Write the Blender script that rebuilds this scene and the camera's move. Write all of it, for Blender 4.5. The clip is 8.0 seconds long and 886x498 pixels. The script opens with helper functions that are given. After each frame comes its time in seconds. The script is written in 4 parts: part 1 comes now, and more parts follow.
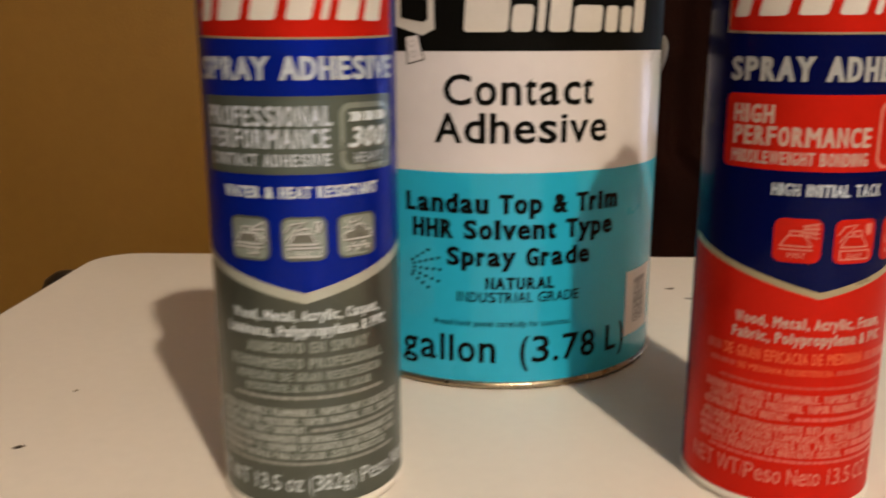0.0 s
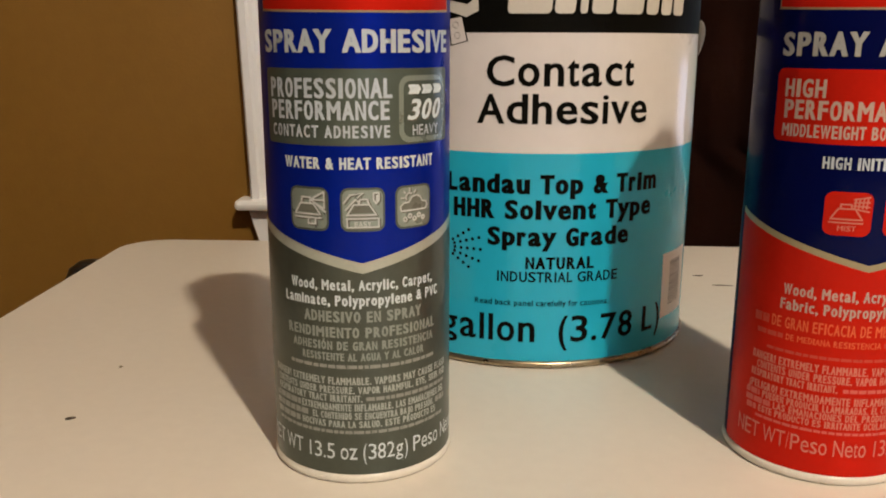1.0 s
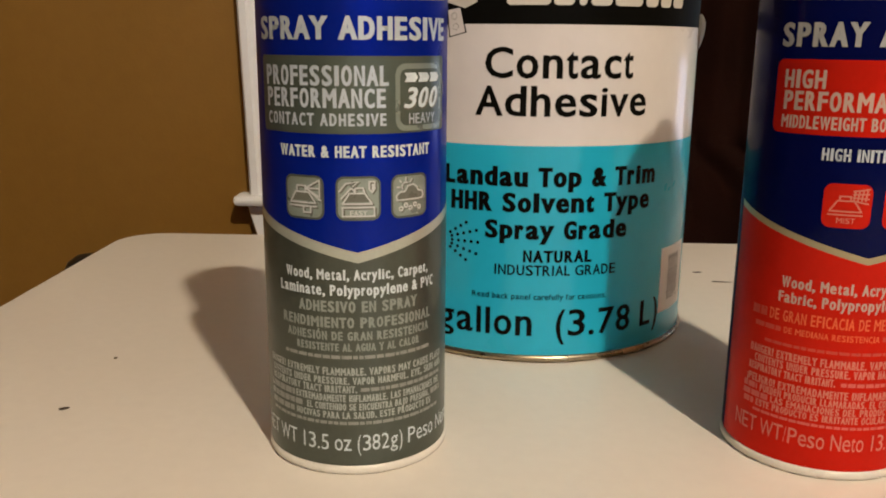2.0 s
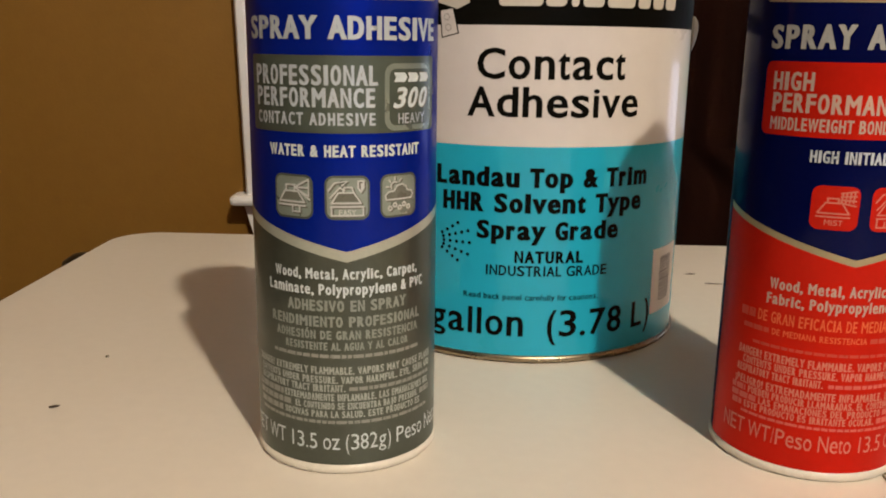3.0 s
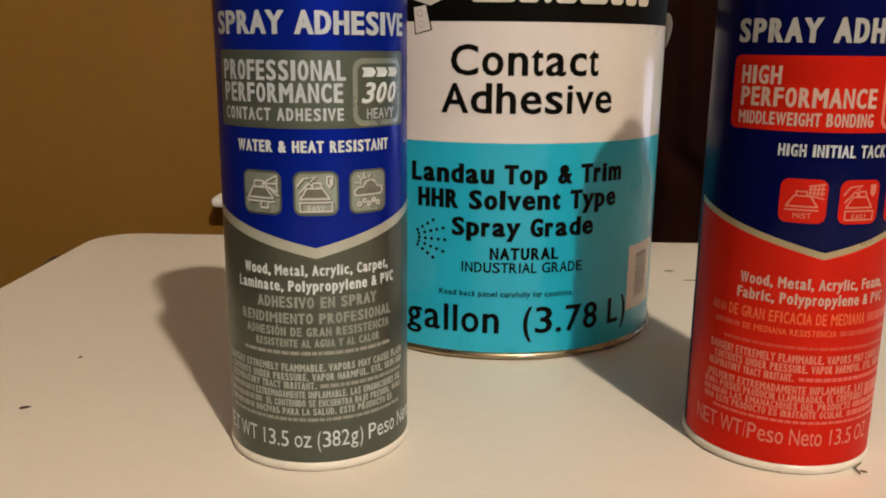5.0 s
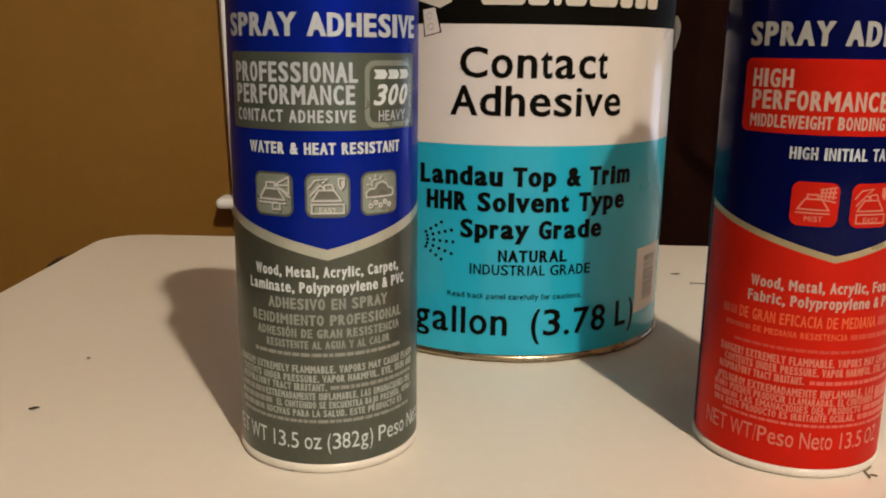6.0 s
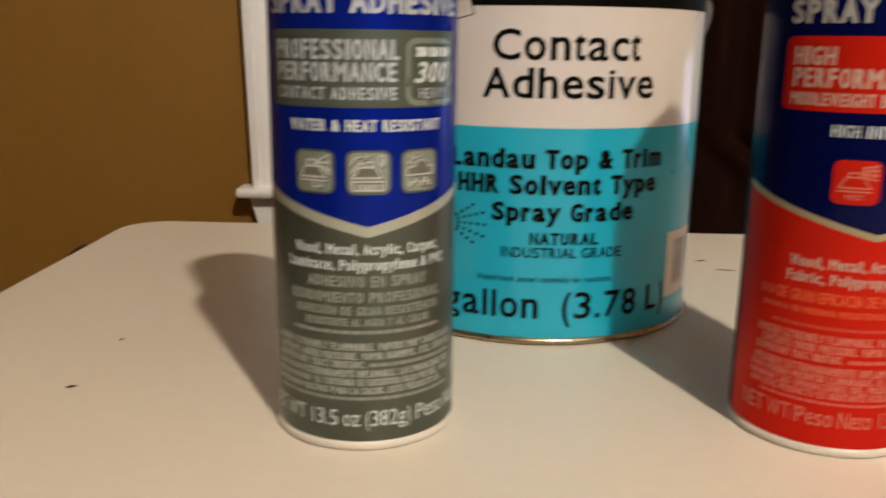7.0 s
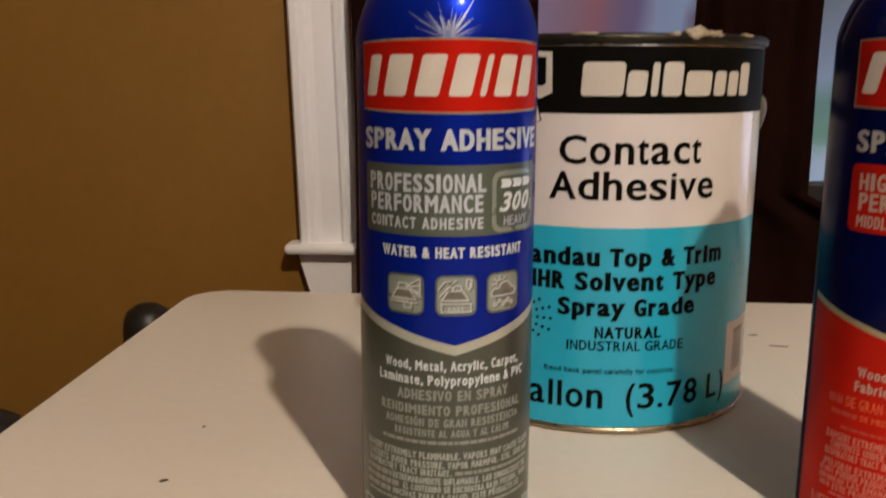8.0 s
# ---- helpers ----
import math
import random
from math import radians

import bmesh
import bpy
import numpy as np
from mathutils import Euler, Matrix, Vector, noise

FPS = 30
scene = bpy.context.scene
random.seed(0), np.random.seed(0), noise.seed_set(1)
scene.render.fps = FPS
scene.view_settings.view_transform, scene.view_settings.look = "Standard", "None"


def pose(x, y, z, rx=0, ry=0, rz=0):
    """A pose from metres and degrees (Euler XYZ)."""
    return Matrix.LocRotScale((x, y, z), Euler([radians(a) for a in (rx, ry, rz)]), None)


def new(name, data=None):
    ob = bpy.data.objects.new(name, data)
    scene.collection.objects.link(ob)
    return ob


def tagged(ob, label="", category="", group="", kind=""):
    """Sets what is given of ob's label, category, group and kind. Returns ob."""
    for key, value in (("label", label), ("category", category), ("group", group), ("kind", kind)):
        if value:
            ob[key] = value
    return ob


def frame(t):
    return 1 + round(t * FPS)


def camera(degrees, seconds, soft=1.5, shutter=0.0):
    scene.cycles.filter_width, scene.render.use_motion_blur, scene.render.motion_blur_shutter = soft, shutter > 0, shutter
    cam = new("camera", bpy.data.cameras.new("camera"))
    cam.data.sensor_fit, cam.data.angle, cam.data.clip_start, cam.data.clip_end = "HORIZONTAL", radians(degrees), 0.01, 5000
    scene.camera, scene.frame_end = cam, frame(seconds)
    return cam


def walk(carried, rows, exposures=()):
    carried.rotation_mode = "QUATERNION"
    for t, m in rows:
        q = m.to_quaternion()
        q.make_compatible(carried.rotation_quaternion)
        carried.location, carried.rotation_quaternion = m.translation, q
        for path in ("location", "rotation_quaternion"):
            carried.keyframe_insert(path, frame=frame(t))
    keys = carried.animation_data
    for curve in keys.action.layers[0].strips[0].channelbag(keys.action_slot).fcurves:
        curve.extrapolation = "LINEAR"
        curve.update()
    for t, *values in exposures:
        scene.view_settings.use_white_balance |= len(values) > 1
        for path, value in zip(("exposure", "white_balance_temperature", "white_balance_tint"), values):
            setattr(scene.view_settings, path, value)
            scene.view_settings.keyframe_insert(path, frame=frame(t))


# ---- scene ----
import functools

# ---- camera ----
cam = camera(54.4, 8.0, soft=1.9, shutter=0.8)
ROWS = [
    (0.0, 0.0503, -0.3025, 0.1598, 76.55, 0.13, 0.18),
    (0.2, 0.0382, -0.3101, 0.1585, 76.54, 0.09, 0.24),
    (0.5, 0.0337, -0.3117, 0.1550, 76.57, 0.08, 0.40),
    (1.0, 0.0339, -0.3098, 0.1517, 76.56, -0.11, 0.62),
    (1.5, 0.0343, -0.3083, 0.1485, 76.51, -0.28, 0.69),
    (3.0, 0.0387, -0.3091, 0.1478, 76.61, -0.79, 0.72),
    (3.5, 0.0402, -0.3086, 0.1469, 76.66, -0.65, 0.41),
    (4.0, 0.0415, -0.3079, 0.1457, 76.69, -0.60, 0.18),
    (4.5, 0.0449, -0.3084, 0.1456, 76.69, -0.52, -0.12),
    (6.0, 0.0415, -0.3088, 0.1456, 76.88, -0.74, -0.01),
    (6.5, 0.0390, -0.3080, 0.1417, 76.83, -0.78, 0.20),
    (7.0, 0.0320, -0.3108, 0.1403, 76.49, -0.75, 0.72),
    (7.1, 0.0164, -0.3072, 0.1391, 76.44, -0.60, 1.12),
    (7.2, 0.0109, -0.3060, 0.1387, 76.43, -0.55, 1.27),
    (7.3, 0.0083, -0.3063, 0.1386, 76.14, -0.36, 2.08),
    (7.5, 0.0055, -0.3089, 0.1433, 76.72, -0.32, 2.26),
    (7.7, 0.0081, -0.3151, 0.1622, 77.50, 0.09, 2.49),
    (8.0, 0.0129, -0.3225, 0.1740, 78.52, -0.16, 2.57),
]
walk(cam, [(t, pose(x, y, z, rx, ry, rz)) for t, x, y, z, rx, ry, rz in ROWS], [(0.0, 0.0, 6500, 13), (0.5, 0.0, 6500, 10), (7.0, 0.0, 6500, 10), (7.5, -0.10, 6500, 13), (8.0, -0.16, 6500, 15)])

# ---- light ----
X0, X1, Y0 = -3.4, 2.2, -2.7
world = bpy.data.worlds.new("dusk_sky")
scene.world = world
world.use_nodes = True
wn = world.node_tree
sky = wn.nodes.new("ShaderNodeTexSky")
sky.sky_type, sky.sun_disc, sky.sun_elevation, sky.sun_rotation = "NISHITA", False, radians(12), radians(200)
wn.links.new(sky.outputs[0], wn.nodes["Background"].inputs[0])
wn.nodes["Background"].inputs[1].default_value = 0.05

LAMP = (0.56, -1.16, 1.66)
bulb = bpy.data.lights.new("bulb", "POINT")
bulb.energy, bulb.color, bulb.shadow_soft_size = 138, (1.0, 0.85, 0.62), 0.028
new("bulb", bulb).matrix_world = pose(*LAMP)

# cool daylight fill by an opening added, unseen, in the wall behind the camera
daylight = bpy.data.lights.new("rear_fill_daylight", "AREA")
daylight.shape, daylight.size, daylight.size_y = "RECTANGLE", 1.2, 0.90
daylight.energy, daylight.color = 10.0, (0.66, 0.76, 1.0)
new("rear_fill_daylight", daylight).matrix_world = pose(1.2, Y0 - 0.06, 1.15, 90, 0, 0)

# and by the uncurtained end of the window in the back wall
window_light = bpy.data.lights.new("window_daylight", "AREA")
window_light.shape, window_light.size, window_light.size_y = "RECTANGLE", 0.66, 0.15
window_light.energy, window_light.color = 0.8, (0.62, 0.70, 1.0)
new("window_daylight", window_light).matrix_world = pose(1.36, 0.80, 0.045, -90, 0, 0)



# ---- materials ----
def material(name, color, rough=0.5, metal=0.0, coat=0.0, vary=0.06, scale=40.0, bump=0.0, bump_scale=200.0, rough_vary=0.08, fine=None, spec=0.5, coat_ior=1.36):
    m = bpy.data.materials.new(name)
    m.use_nodes = True
    nt = m.node_tree
    b = nt.nodes["Principled BSDF"]
    b.inputs["Metallic"].default_value = metal
    b.inputs["Coat Weight"].default_value = coat
    b.inputs["Specular IOR Level"].default_value = spec
    b.inputs["Coat Roughness"].default_value = 0.10
    b.inputs["Coat IOR"].default_value = coat_ior
    co = nt.nodes.new("ShaderNodeTexCoord")

    def noise_tex(s, detail):
        n = nt.nodes.new("ShaderNodeTexNoise")
        n.inputs["Scale"].default_value, n.inputs["Detail"].default_value = s, detail
        nt.links.new(co.outputs["Object"], n.inputs["Vector"])
        return n

    big, small = noise_tex(scale, 4), noise_tex(fine or scale * 9, 3)
    mix = nt.nodes.new("ShaderNodeMath")
    mix.operation = "ADD"
    nt.links.new(big.outputs[0], mix.inputs[0])
    nt.links.new(small.outputs[0], mix.inputs[1])
    span = nt.nodes.new("ShaderNodeMapRange")
    span.inputs["From Min"].default_value, span.inputs["From Max"].default_value = 0.55, 1.45
    span.inputs["To Min"].default_value, span.inputs["To Max"].default_value = 1 - vary, 1 + vary
    nt.links.new(mix.outputs[0], span.inputs["Value"])
    tint = nt.nodes.new("ShaderNodeVectorMath")
    tint.operation = "SCALE"
    tint.inputs[0].default_value = color
    nt.links.new(span.outputs[0], tint.inputs["Scale"])
    nt.links.new(tint.outputs[0], b.inputs["Base Color"])
    ro = nt.nodes.new("ShaderNodeMapRange")
    ro.inputs["From Min"].default_value, ro.inputs["From Max"].default_value = 0.3, 0.7
    ro.inputs["To Min"].default_value, ro.inputs["To Max"].default_value = max(rough - rough_vary, 0.02), min(rough + rough_vary, 1)
    nt.links.new(big.outputs[0], ro.inputs["Value"])
    nt.links.new(ro.outputs[0], b.inputs["Roughness"])
    if bump:
        bn = noise_tex(bump_scale, 5)
        bu = nt.nodes.new("ShaderNodeBump")
        bu.inputs["Strength"].default_value, bu.inputs["Distance"].default_value = bump, 0.001
        nt.links.new(bn.outputs[0], bu.inputs["Height"])
        nt.links.new(bu.outputs[0], b.inputs["Normal"])
    return m


M_TABLE = material("cream_laminate", (0.755, 0.70, 0.64), 0.34, vary=0.035, scale=6, fine=160, bump=0.06, bump_scale=900)
M_TABLE_EDGE = material("cream_edge_band", (0.70, 0.65, 0.56), 0.4, vary=0.05, scale=20)
M_WALL = material("brown_wall_paint", (0.255, 0.130, 0.022), 0.46, rough_vary=0.05, vary=0.07, scale=3, fine=60, bump=0.22, bump_scale=260)
M_CEILING = material("white_ceiling_paint", (0.72, 0.70, 0.66), 0.9, vary=0.03, scale=4, bump=0.2, bump_scale=120)
M_FLOOR = material("dark_wood_floor", (0.11, 0.055, 0.058), 0.4, vary=0.25, scale=5, fine=90)
M_TRIM = material("white_trim_paint", (0.90, 0.92, 0.98), 0.35, vary=0.03, scale=12, bump=0.08, bump_scale=150)
M_CURTAIN = material("dark_brown_cloth", (0.0115, 0.0040, 0.0028), 0.9, spec=0.03, vary=0.25, scale=14, fine=700, bump=0.3, bump_scale=1500)
# sash colour set near black to stand in for the shade on it
M_SASH = material("sash_in_shade", (0.014, 0.011, 0.011), 0.5, vary=0.15, scale=25)
M_BLACK_WOOD = material("black_painted_wood", (0.012, 0.011, 0.011), 0.38, vary=0.15, scale=30)
M_BLUE = material("blue_print", (0.003, 0.017, 0.30), 0.34, metal=0.5, coat=0.3, spec=0.0, vary=0.05, scale=60)
M_NAVY = material("dark_blue_print", (0.0011, 0.0033, 0.050), 0.36, metal=0.2, coat=0.32, spec=0.0, vary=0.05, scale=60)
M_GREY = material("grey_green_print", (0.102, 0.118, 0.101), 0.38, metal=0.7, coat=0.3, spec=0.1, vary=0.07, scale=50)
M_PANEL = material("olive_grey_print", (0.116, 0.148, 0.130), 0.36, metal=0.6, coat=0.35, spec=0.2, vary=0.06, scale=50)
M_RED = material("red_print", (0.57, 0.017, 0.008), 0.40, metal=0.5, coat=0.15, spec=0.0, vary=0.05, scale=60)
M_ORANGE = material("orange_print", (0.70, 0.110, 0.025), 0.35, vary=0.08, scale=300)
M_PINK = material("pale_pink_print", (0.60, 0.175, 0.125), 0.35, vary=0.08, scale=300)
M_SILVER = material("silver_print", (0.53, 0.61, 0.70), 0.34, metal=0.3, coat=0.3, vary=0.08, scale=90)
M_SILVER_DULL = material("dull_silver_print", (0.33, 0.34, 0.34), 0.34, vary=0.06, scale=90)
M_BEIGE = material("beige_pink_print", (0.47, 0.33, 0.28), 0.34, vary=0.06, scale=90)
M_GOLD = material("dull_gold_print", (0.36, 0.31, 0.19), 0.32, metal=0.3, vary=0.08, scale=90)
M_WHITE = material("white_print", (0.57, 0.65, 0.70), 0.32, vary=0.05, scale=200)
M_PALE = material("pale_grey_print", (0.35, 0.39, 0.37), 0.34, vary=0.10, scale=300)
M_PALE_ROW = material("mid_grey_print", (0.23, 0.265, 0.245), 0.34, vary=0.12, scale=300)
M_CHEVRON = material("dull_silver_foil", (0.44, 0.47, 0.42), 0.34, metal=0.35, coat=0.3, vary=0.08, scale=90)
M_PALE_DIM = material("faint_grey_print", (0.25, 0.265, 0.245), 0.34, vary=0.15, scale=500)
M_PINK_DIM = material("faint_pink_print", (0.62, 0.10, 0.075), 0.35, vary=0.15, scale=500)
M_ORANGE_DIM = material("faint_orange_print", (0.52, 0.040, 0.016), 0.35, vary=0.15, scale=500)
M_ICON = material("icon_grey_print", (0.285, 0.345, 0.315), 0.32, metal=0.5, vary=0.08, scale=120)
M_ICON_LINE = material("icon_light_print", (0.56, 0.59, 0.60), 0.32, vary=0.06, scale=120)
M_ICON_DARK = material("icon_dark_print", (0.13, 0.135, 0.115), 0.34, vary=0.06, scale=120)
M_RAY = material("pale_blue_print", (0.42, 0.47, 0.56), 0.30, coat=0.3, vary=0.05, scale=90)
M_RAY_SOFT = material("faint_blue_print", (0.17, 0.21, 0.42), 0.30, coat=0.3, vary=0.05, scale=90)
M_CREAM = material("cream_white_print", (0.69, 0.655, 0.665), 0.3, rough_vary=0.04, coat=0.8, coat_ior=1.45, spec=0.1, vary=0.03, scale=18)
M_TEAL = material("teal_print", (0.017, 0.41, 0.62), 0.3, rough_vary=0.04, coat=0.65, coat_ior=1.45, spec=0.1, vary=0.04, scale=18)
M_INK = material("black_print", (0.0038, 0.0037, 0.0030), 0.45, rough_vary=0.06, spec=0.04, vary=0.15, scale=30)
M_TIN = material("bare_tinplate", (0.62, 0.60, 0.55), 0.27, metal=1.0, vary=0.1, scale=40, bump=0.1, bump_scale=300)
M_TARNISH = material("tarnished_tinplate", (0.36, 0.30, 0.21), 0.3, metal=1.0, vary=0.25, scale=60, bump=0.15, bump_scale=300)
M_DIRTY_TIN = material("blackened_tinplate", (0.026, 0.024, 0.016), 0.34, metal=0.7, vary=0.5, scale=90, bump=0.3, bump_scale=400)
M_EAR = material("worn_zinc", (0.17, 0.155, 0.14), 0.5, metal=0.3, vary=0.2, scale=200)
M_RIM = material("white_enamelled_rim", (0.72, 0.69, 0.63), 0.33, metal=0.0, coat=0.2, vary=0.06, scale=60)
M_CAP = material("white_plastic", (0.72, 0.72, 0.70), 0.4, vary=0.04, scale=40)
M_GLUE = material("dried_adhesive", (0.34, 0.28, 0.20), 0.38, vary=0.2, scale=150, bump=0.5, bump_scale=500)
M_STICKER = material("sticker_paper", (0.76, 0.72, 0.69), 0.5, vary=0.04, scale=60)
M_BLOCK = material("pale_brand_print", (0.58, 0.55, 0.51), 0.4, coat=0.2, vary=0.06, scale=120)
M_GREYBAR = material("grey_print", (0.17, 0.15, 0.15), 0.5, vary=0.1, scale=200)
M_CRUMB_PALE = material("brown_crumb", (0.19, 0.155, 0.10), 0.8, vary=0.4, scale=900)
M_CRUMB = material("dark_crumb", (0.045, 0.030, 0.020), 0.8, vary=0.4, scale=900)

glass = bpy.data.materials.new("window_glass")
glass.use_nodes = True
gb = glass.node_tree.nodes["Principled BSDF"]
gb.inputs["Transmission Weight"].default_value, gb.inputs["Roughness"].default_value, gb.inputs["IOR"].default_value = 1.0, 0.02, 1.45

view_out = bpy.data.materials.new("garden_in_daylight")
view_out.use_nodes = True
vt = view_out.node_tree
vt.nodes.clear()
v_out, v_em = vt.nodes.new("ShaderNodeOutputMaterial"), vt.nodes.new("ShaderNodeEmission")
v_co, v_no, v_ramp, v_sep = vt.nodes.new("ShaderNodeTexCoord"), vt.nodes.new("ShaderNodeTexNoise"), vt.nodes.new("ShaderNodeValToRGB"), vt.nodes.new("ShaderNodeSeparateXYZ")
v_no.inputs["Scale"].default_value, v_no.inputs["Detail"].default_value = 1.9, 3
vt.links.new(v_co.outputs["Object"], v_no.inputs["Vector"])
vt.links.new(v_co.outputs["Object"], v_sep.inputs[0])


def ranged(socket, a, b, c, d):
    n = vt.nodes.new("ShaderNodeMapRange")
    for key, value in (("From Min", a), ("From Max", b), ("To Min", c), ("To Max", d)):
        n.inputs[key].default_value = value
    vt.links.new(socket, n.inputs["Value"])
    return n.outputs[0]


v_add = vt.nodes.new("ShaderNodeMath")
v_add.operation = "ADD"
vt.links.new(ranged(v_sep.outputs[2], -0.6, 0.9, 0.0, 1.0), v_add.inputs[0])
vt.links.new(ranged(v_no.outputs[0], 0.3, 0.7, -0.05, 0.05), v_add.inputs[1])
vt.links.new(v_add.outputs[0], v_ramp.inputs[0])
stops = v_ramp.color_ramp.elements
stops[0].position, stops[0].color = 0.16, (0.44, 0.55, 0.72, 1)
stops[1].position, stops[1].color = 0.76, (0.16, 0.19, 0.22, 1)
for place, tone in ((0.26, (0.38, 0.49, 0.62, 1)), (0.34, (0.17, 0.33, 0.26, 1)), (0.45, (0.16, 0.29, 0.27, 1)), (0.54, (0.27, 0.35, 0.48, 1)), (0.66, (0.22, 0.27, 0.36, 1))):
    stops.new(place).color = tone
v_mix = vt.nodes.new("ShaderNodeMix")
v_mix.data_type = "RGBA"
vt.links.new(ranged(v_sep.outputs[0], 1.10, 1.30, 1.0, 0.0), v_mix.inputs[0])
vt.links.new(v_ramp.outputs[0], v_mix.inputs[6])
v_tones, v_shift = vt.nodes.new("ShaderNodeValToRGB"), vt.nodes.new("ShaderNodeMath")
v_shift.operation = "ADD"
vt.links.new(ranged(v_sep.outputs[0], 0.20, 1.05, 0.0, 1.0), v_shift.inputs[0])
vt.links.new(ranged(v_no.outputs[0], 0.3, 0.7, -0.06, 0.06), v_shift.inputs[1])
vt.links.new(v_shift.outputs[0], v_tones.inputs[0])
tones = v_tones.color_ramp.elements
tones[0].position, tones[0].color = 0.07, (0.24, 0.18, 0.28, 1)
tones[1].position, tones[1].color = 0.97, (0.13, 0.10, 0.14, 1)
for place, tone in ((0.20, (0.25, 0.15, 0.20, 1)), (0.32, (0.28, 0.12, 0.16, 1)), (0.44, (0.17, 0.12, 0.20, 1)), (0.58, (0.15, 0.12, 0.24, 1)), (0.70, (0.26, 0.31, 0.46, 1)), (0.84, (0.27, 0.33, 0.48, 1)), (0.90, (0.15, 0.12, 0.17, 1))):
    tones.new(place).color = tone
vt.links.new(v_tones.outputs[0], v_mix.inputs[7])
vt.links.new(v_mix.outputs[2], v_em.inputs[0])
v_em.inputs[1].default_value = 0.9
vt.links.new(v_em.outputs[0], v_out.inputs[0])


# ---- building helpers ----
def part(name, bm, mat, parent=None, label="", smooth=False):
    me = bpy.data.meshes.new(name)
    bm.normal_update()
    if smooth:
        for f in bm.faces:
            f.smooth = True
    bm.to_mesh(me)
    bm.free()
    me.materials.append(mat)
    ob = new(name, me)
    if parent:
        ob.parent = parent
    if label:
        ob["label"] = label
    return ob


def thing(name, label, category, m=None, group=""):
    ob = new(name)
    ob.empty_display_size = 0.05
    if m:
        ob.matrix_world = m
    return tagged(ob, label, category, group)


def box(bm, x0, x1, y0, y1, z0, z1, bevel=0.0):
    made = bmesh.ops.create_cube(bm, size=1)["verts"]
    for v in made:
        v.co = Vector(((x0 + x1) / 2 + v.co.x * (x1 - x0), (y0 + y1) / 2 + v.co.y * (y1 - y0), (z0 + z1) / 2 + v.co.z * (z1 - z0)))
    if bevel:
        edges = list({e for v in made for e in v.link_edges})
        bmesh.ops.bevel(bm, geom=edges, offset=bevel, segments=2, affect="EDGES", profile=0.5)
    return bm


def boxes(*sizes, bevel=0.0):
    bm = bmesh.new()
    for s in sizes:
        box(bm, *s, bevel=bevel)
    return bm


def lathe(profile, segments=128, caps=True):
    """A solid of revolution about z from (radius, height) pairs, lowest first."""
    bm = bmesh.new()
    rings = [[bm.verts.new((r * math.cos(2 * math.pi * k / segments), r * math.sin(2 * math.pi * k / segments), z)) for k in range(segments)] for r, z in profile]
    for a, b in zip(rings, rings[1:]):
        for k in range(segments):
            bm.faces.new((a[k], a[(k + 1) % segments], b[(k + 1) % segments], b[k]))
    if caps:
        bm.faces.new(rings[0][::-1])
        bm.faces.new(rings[-1])
    return bm


def sharp(ob, angle=35):
    for p in ob.data.polygons:
        p.use_smooth = True
    ob.data.set_sharp_from_angle(angle=radians(angle))
    return ob


# Print on a can is laid out flat, in degrees round the can from its front and metres up, then rolled on.
def rolled(bm, radius, lift, step=3.0):
    lo, hi = min(v.co.x for v in bm.verts), max(v.co.x for v in bm.verts)
    a = math.ceil(lo / step) * step
    while a < hi:
        bmesh.ops.bisect_plane(bm, geom=bm.verts[:] + bm.edges[:] + bm.faces[:], dist=1e-7, plane_co=(a, 0, 0), plane_no=(1, 0, 0))
        a += step
    for v in bm.verts:
        t, r = radians(v.co.x), radius + lift + v.co.z
        v.co = Vector((r * math.sin(t), -r * math.cos(t), v.co.y))
    return bm


def area(points):
    """A flat outline in (degrees, height)."""
    bm = bmesh.new()
    bm.faces.new([bm.verts.new((a, z, 0)) for a, z in points])
    bm.normal_update()
    if bm.faces[:][0].normal.z < 0:
        bmesh.ops.reverse_faces(bm, faces=bm.faces[:])
    return bm


def band(a0, a1, low, high, step=2.5):
    """A strip between two heights, which may be functions of the angle."""
    bm = bmesh.new()
    low_at = low if callable(low) else lambda a: low
    high_at = high if callable(high) else lambda a: high
    n = max(2, math.ceil((a1 - a0) / step))
    cols = []
    for k in range(n + 1):
        a = a0 + (a1 - a0) * k / n
        cols.append((bm.verts.new((a, low_at(a), 0)), bm.verts.new((a, high_at(a), 0))))
    for (p, q), (r, s) in zip(cols, cols[1:]):
        bm.faces.new((p, r, s, q))
    return bm


def round_box(a0, a1, z0, z1, corner, radius):
    """A box with round corners; corner in metres."""
    d = math.degrees(corner / radius)
    pts = []
    for ca, cz, start in ((a1 - d, z1 - corner, 0), (a0 + d, z1 - corner, 90), (a0 + d, z0 + corner, 180), (a1 - d, z0 + corner, 270)):
        for k in range(6):
            t = radians(start + 18 * k)
            pts.append((ca + d * math.cos(t), cz + corner * math.sin(t)))
    return area(pts)


def soft_slant(a0, a1, z0, z1, lean, corner, radius):
    """A leaning block with round corners."""
    corner = min(corner, 0.45 * radians(a1 - a0) * radius)
    bm = round_box(a0, a1, z0, z1, corner, radius)
    for v in bm.verts:
        v.co.x += lean * (v.co.y - z0) / (z1 - z0)
    return bm


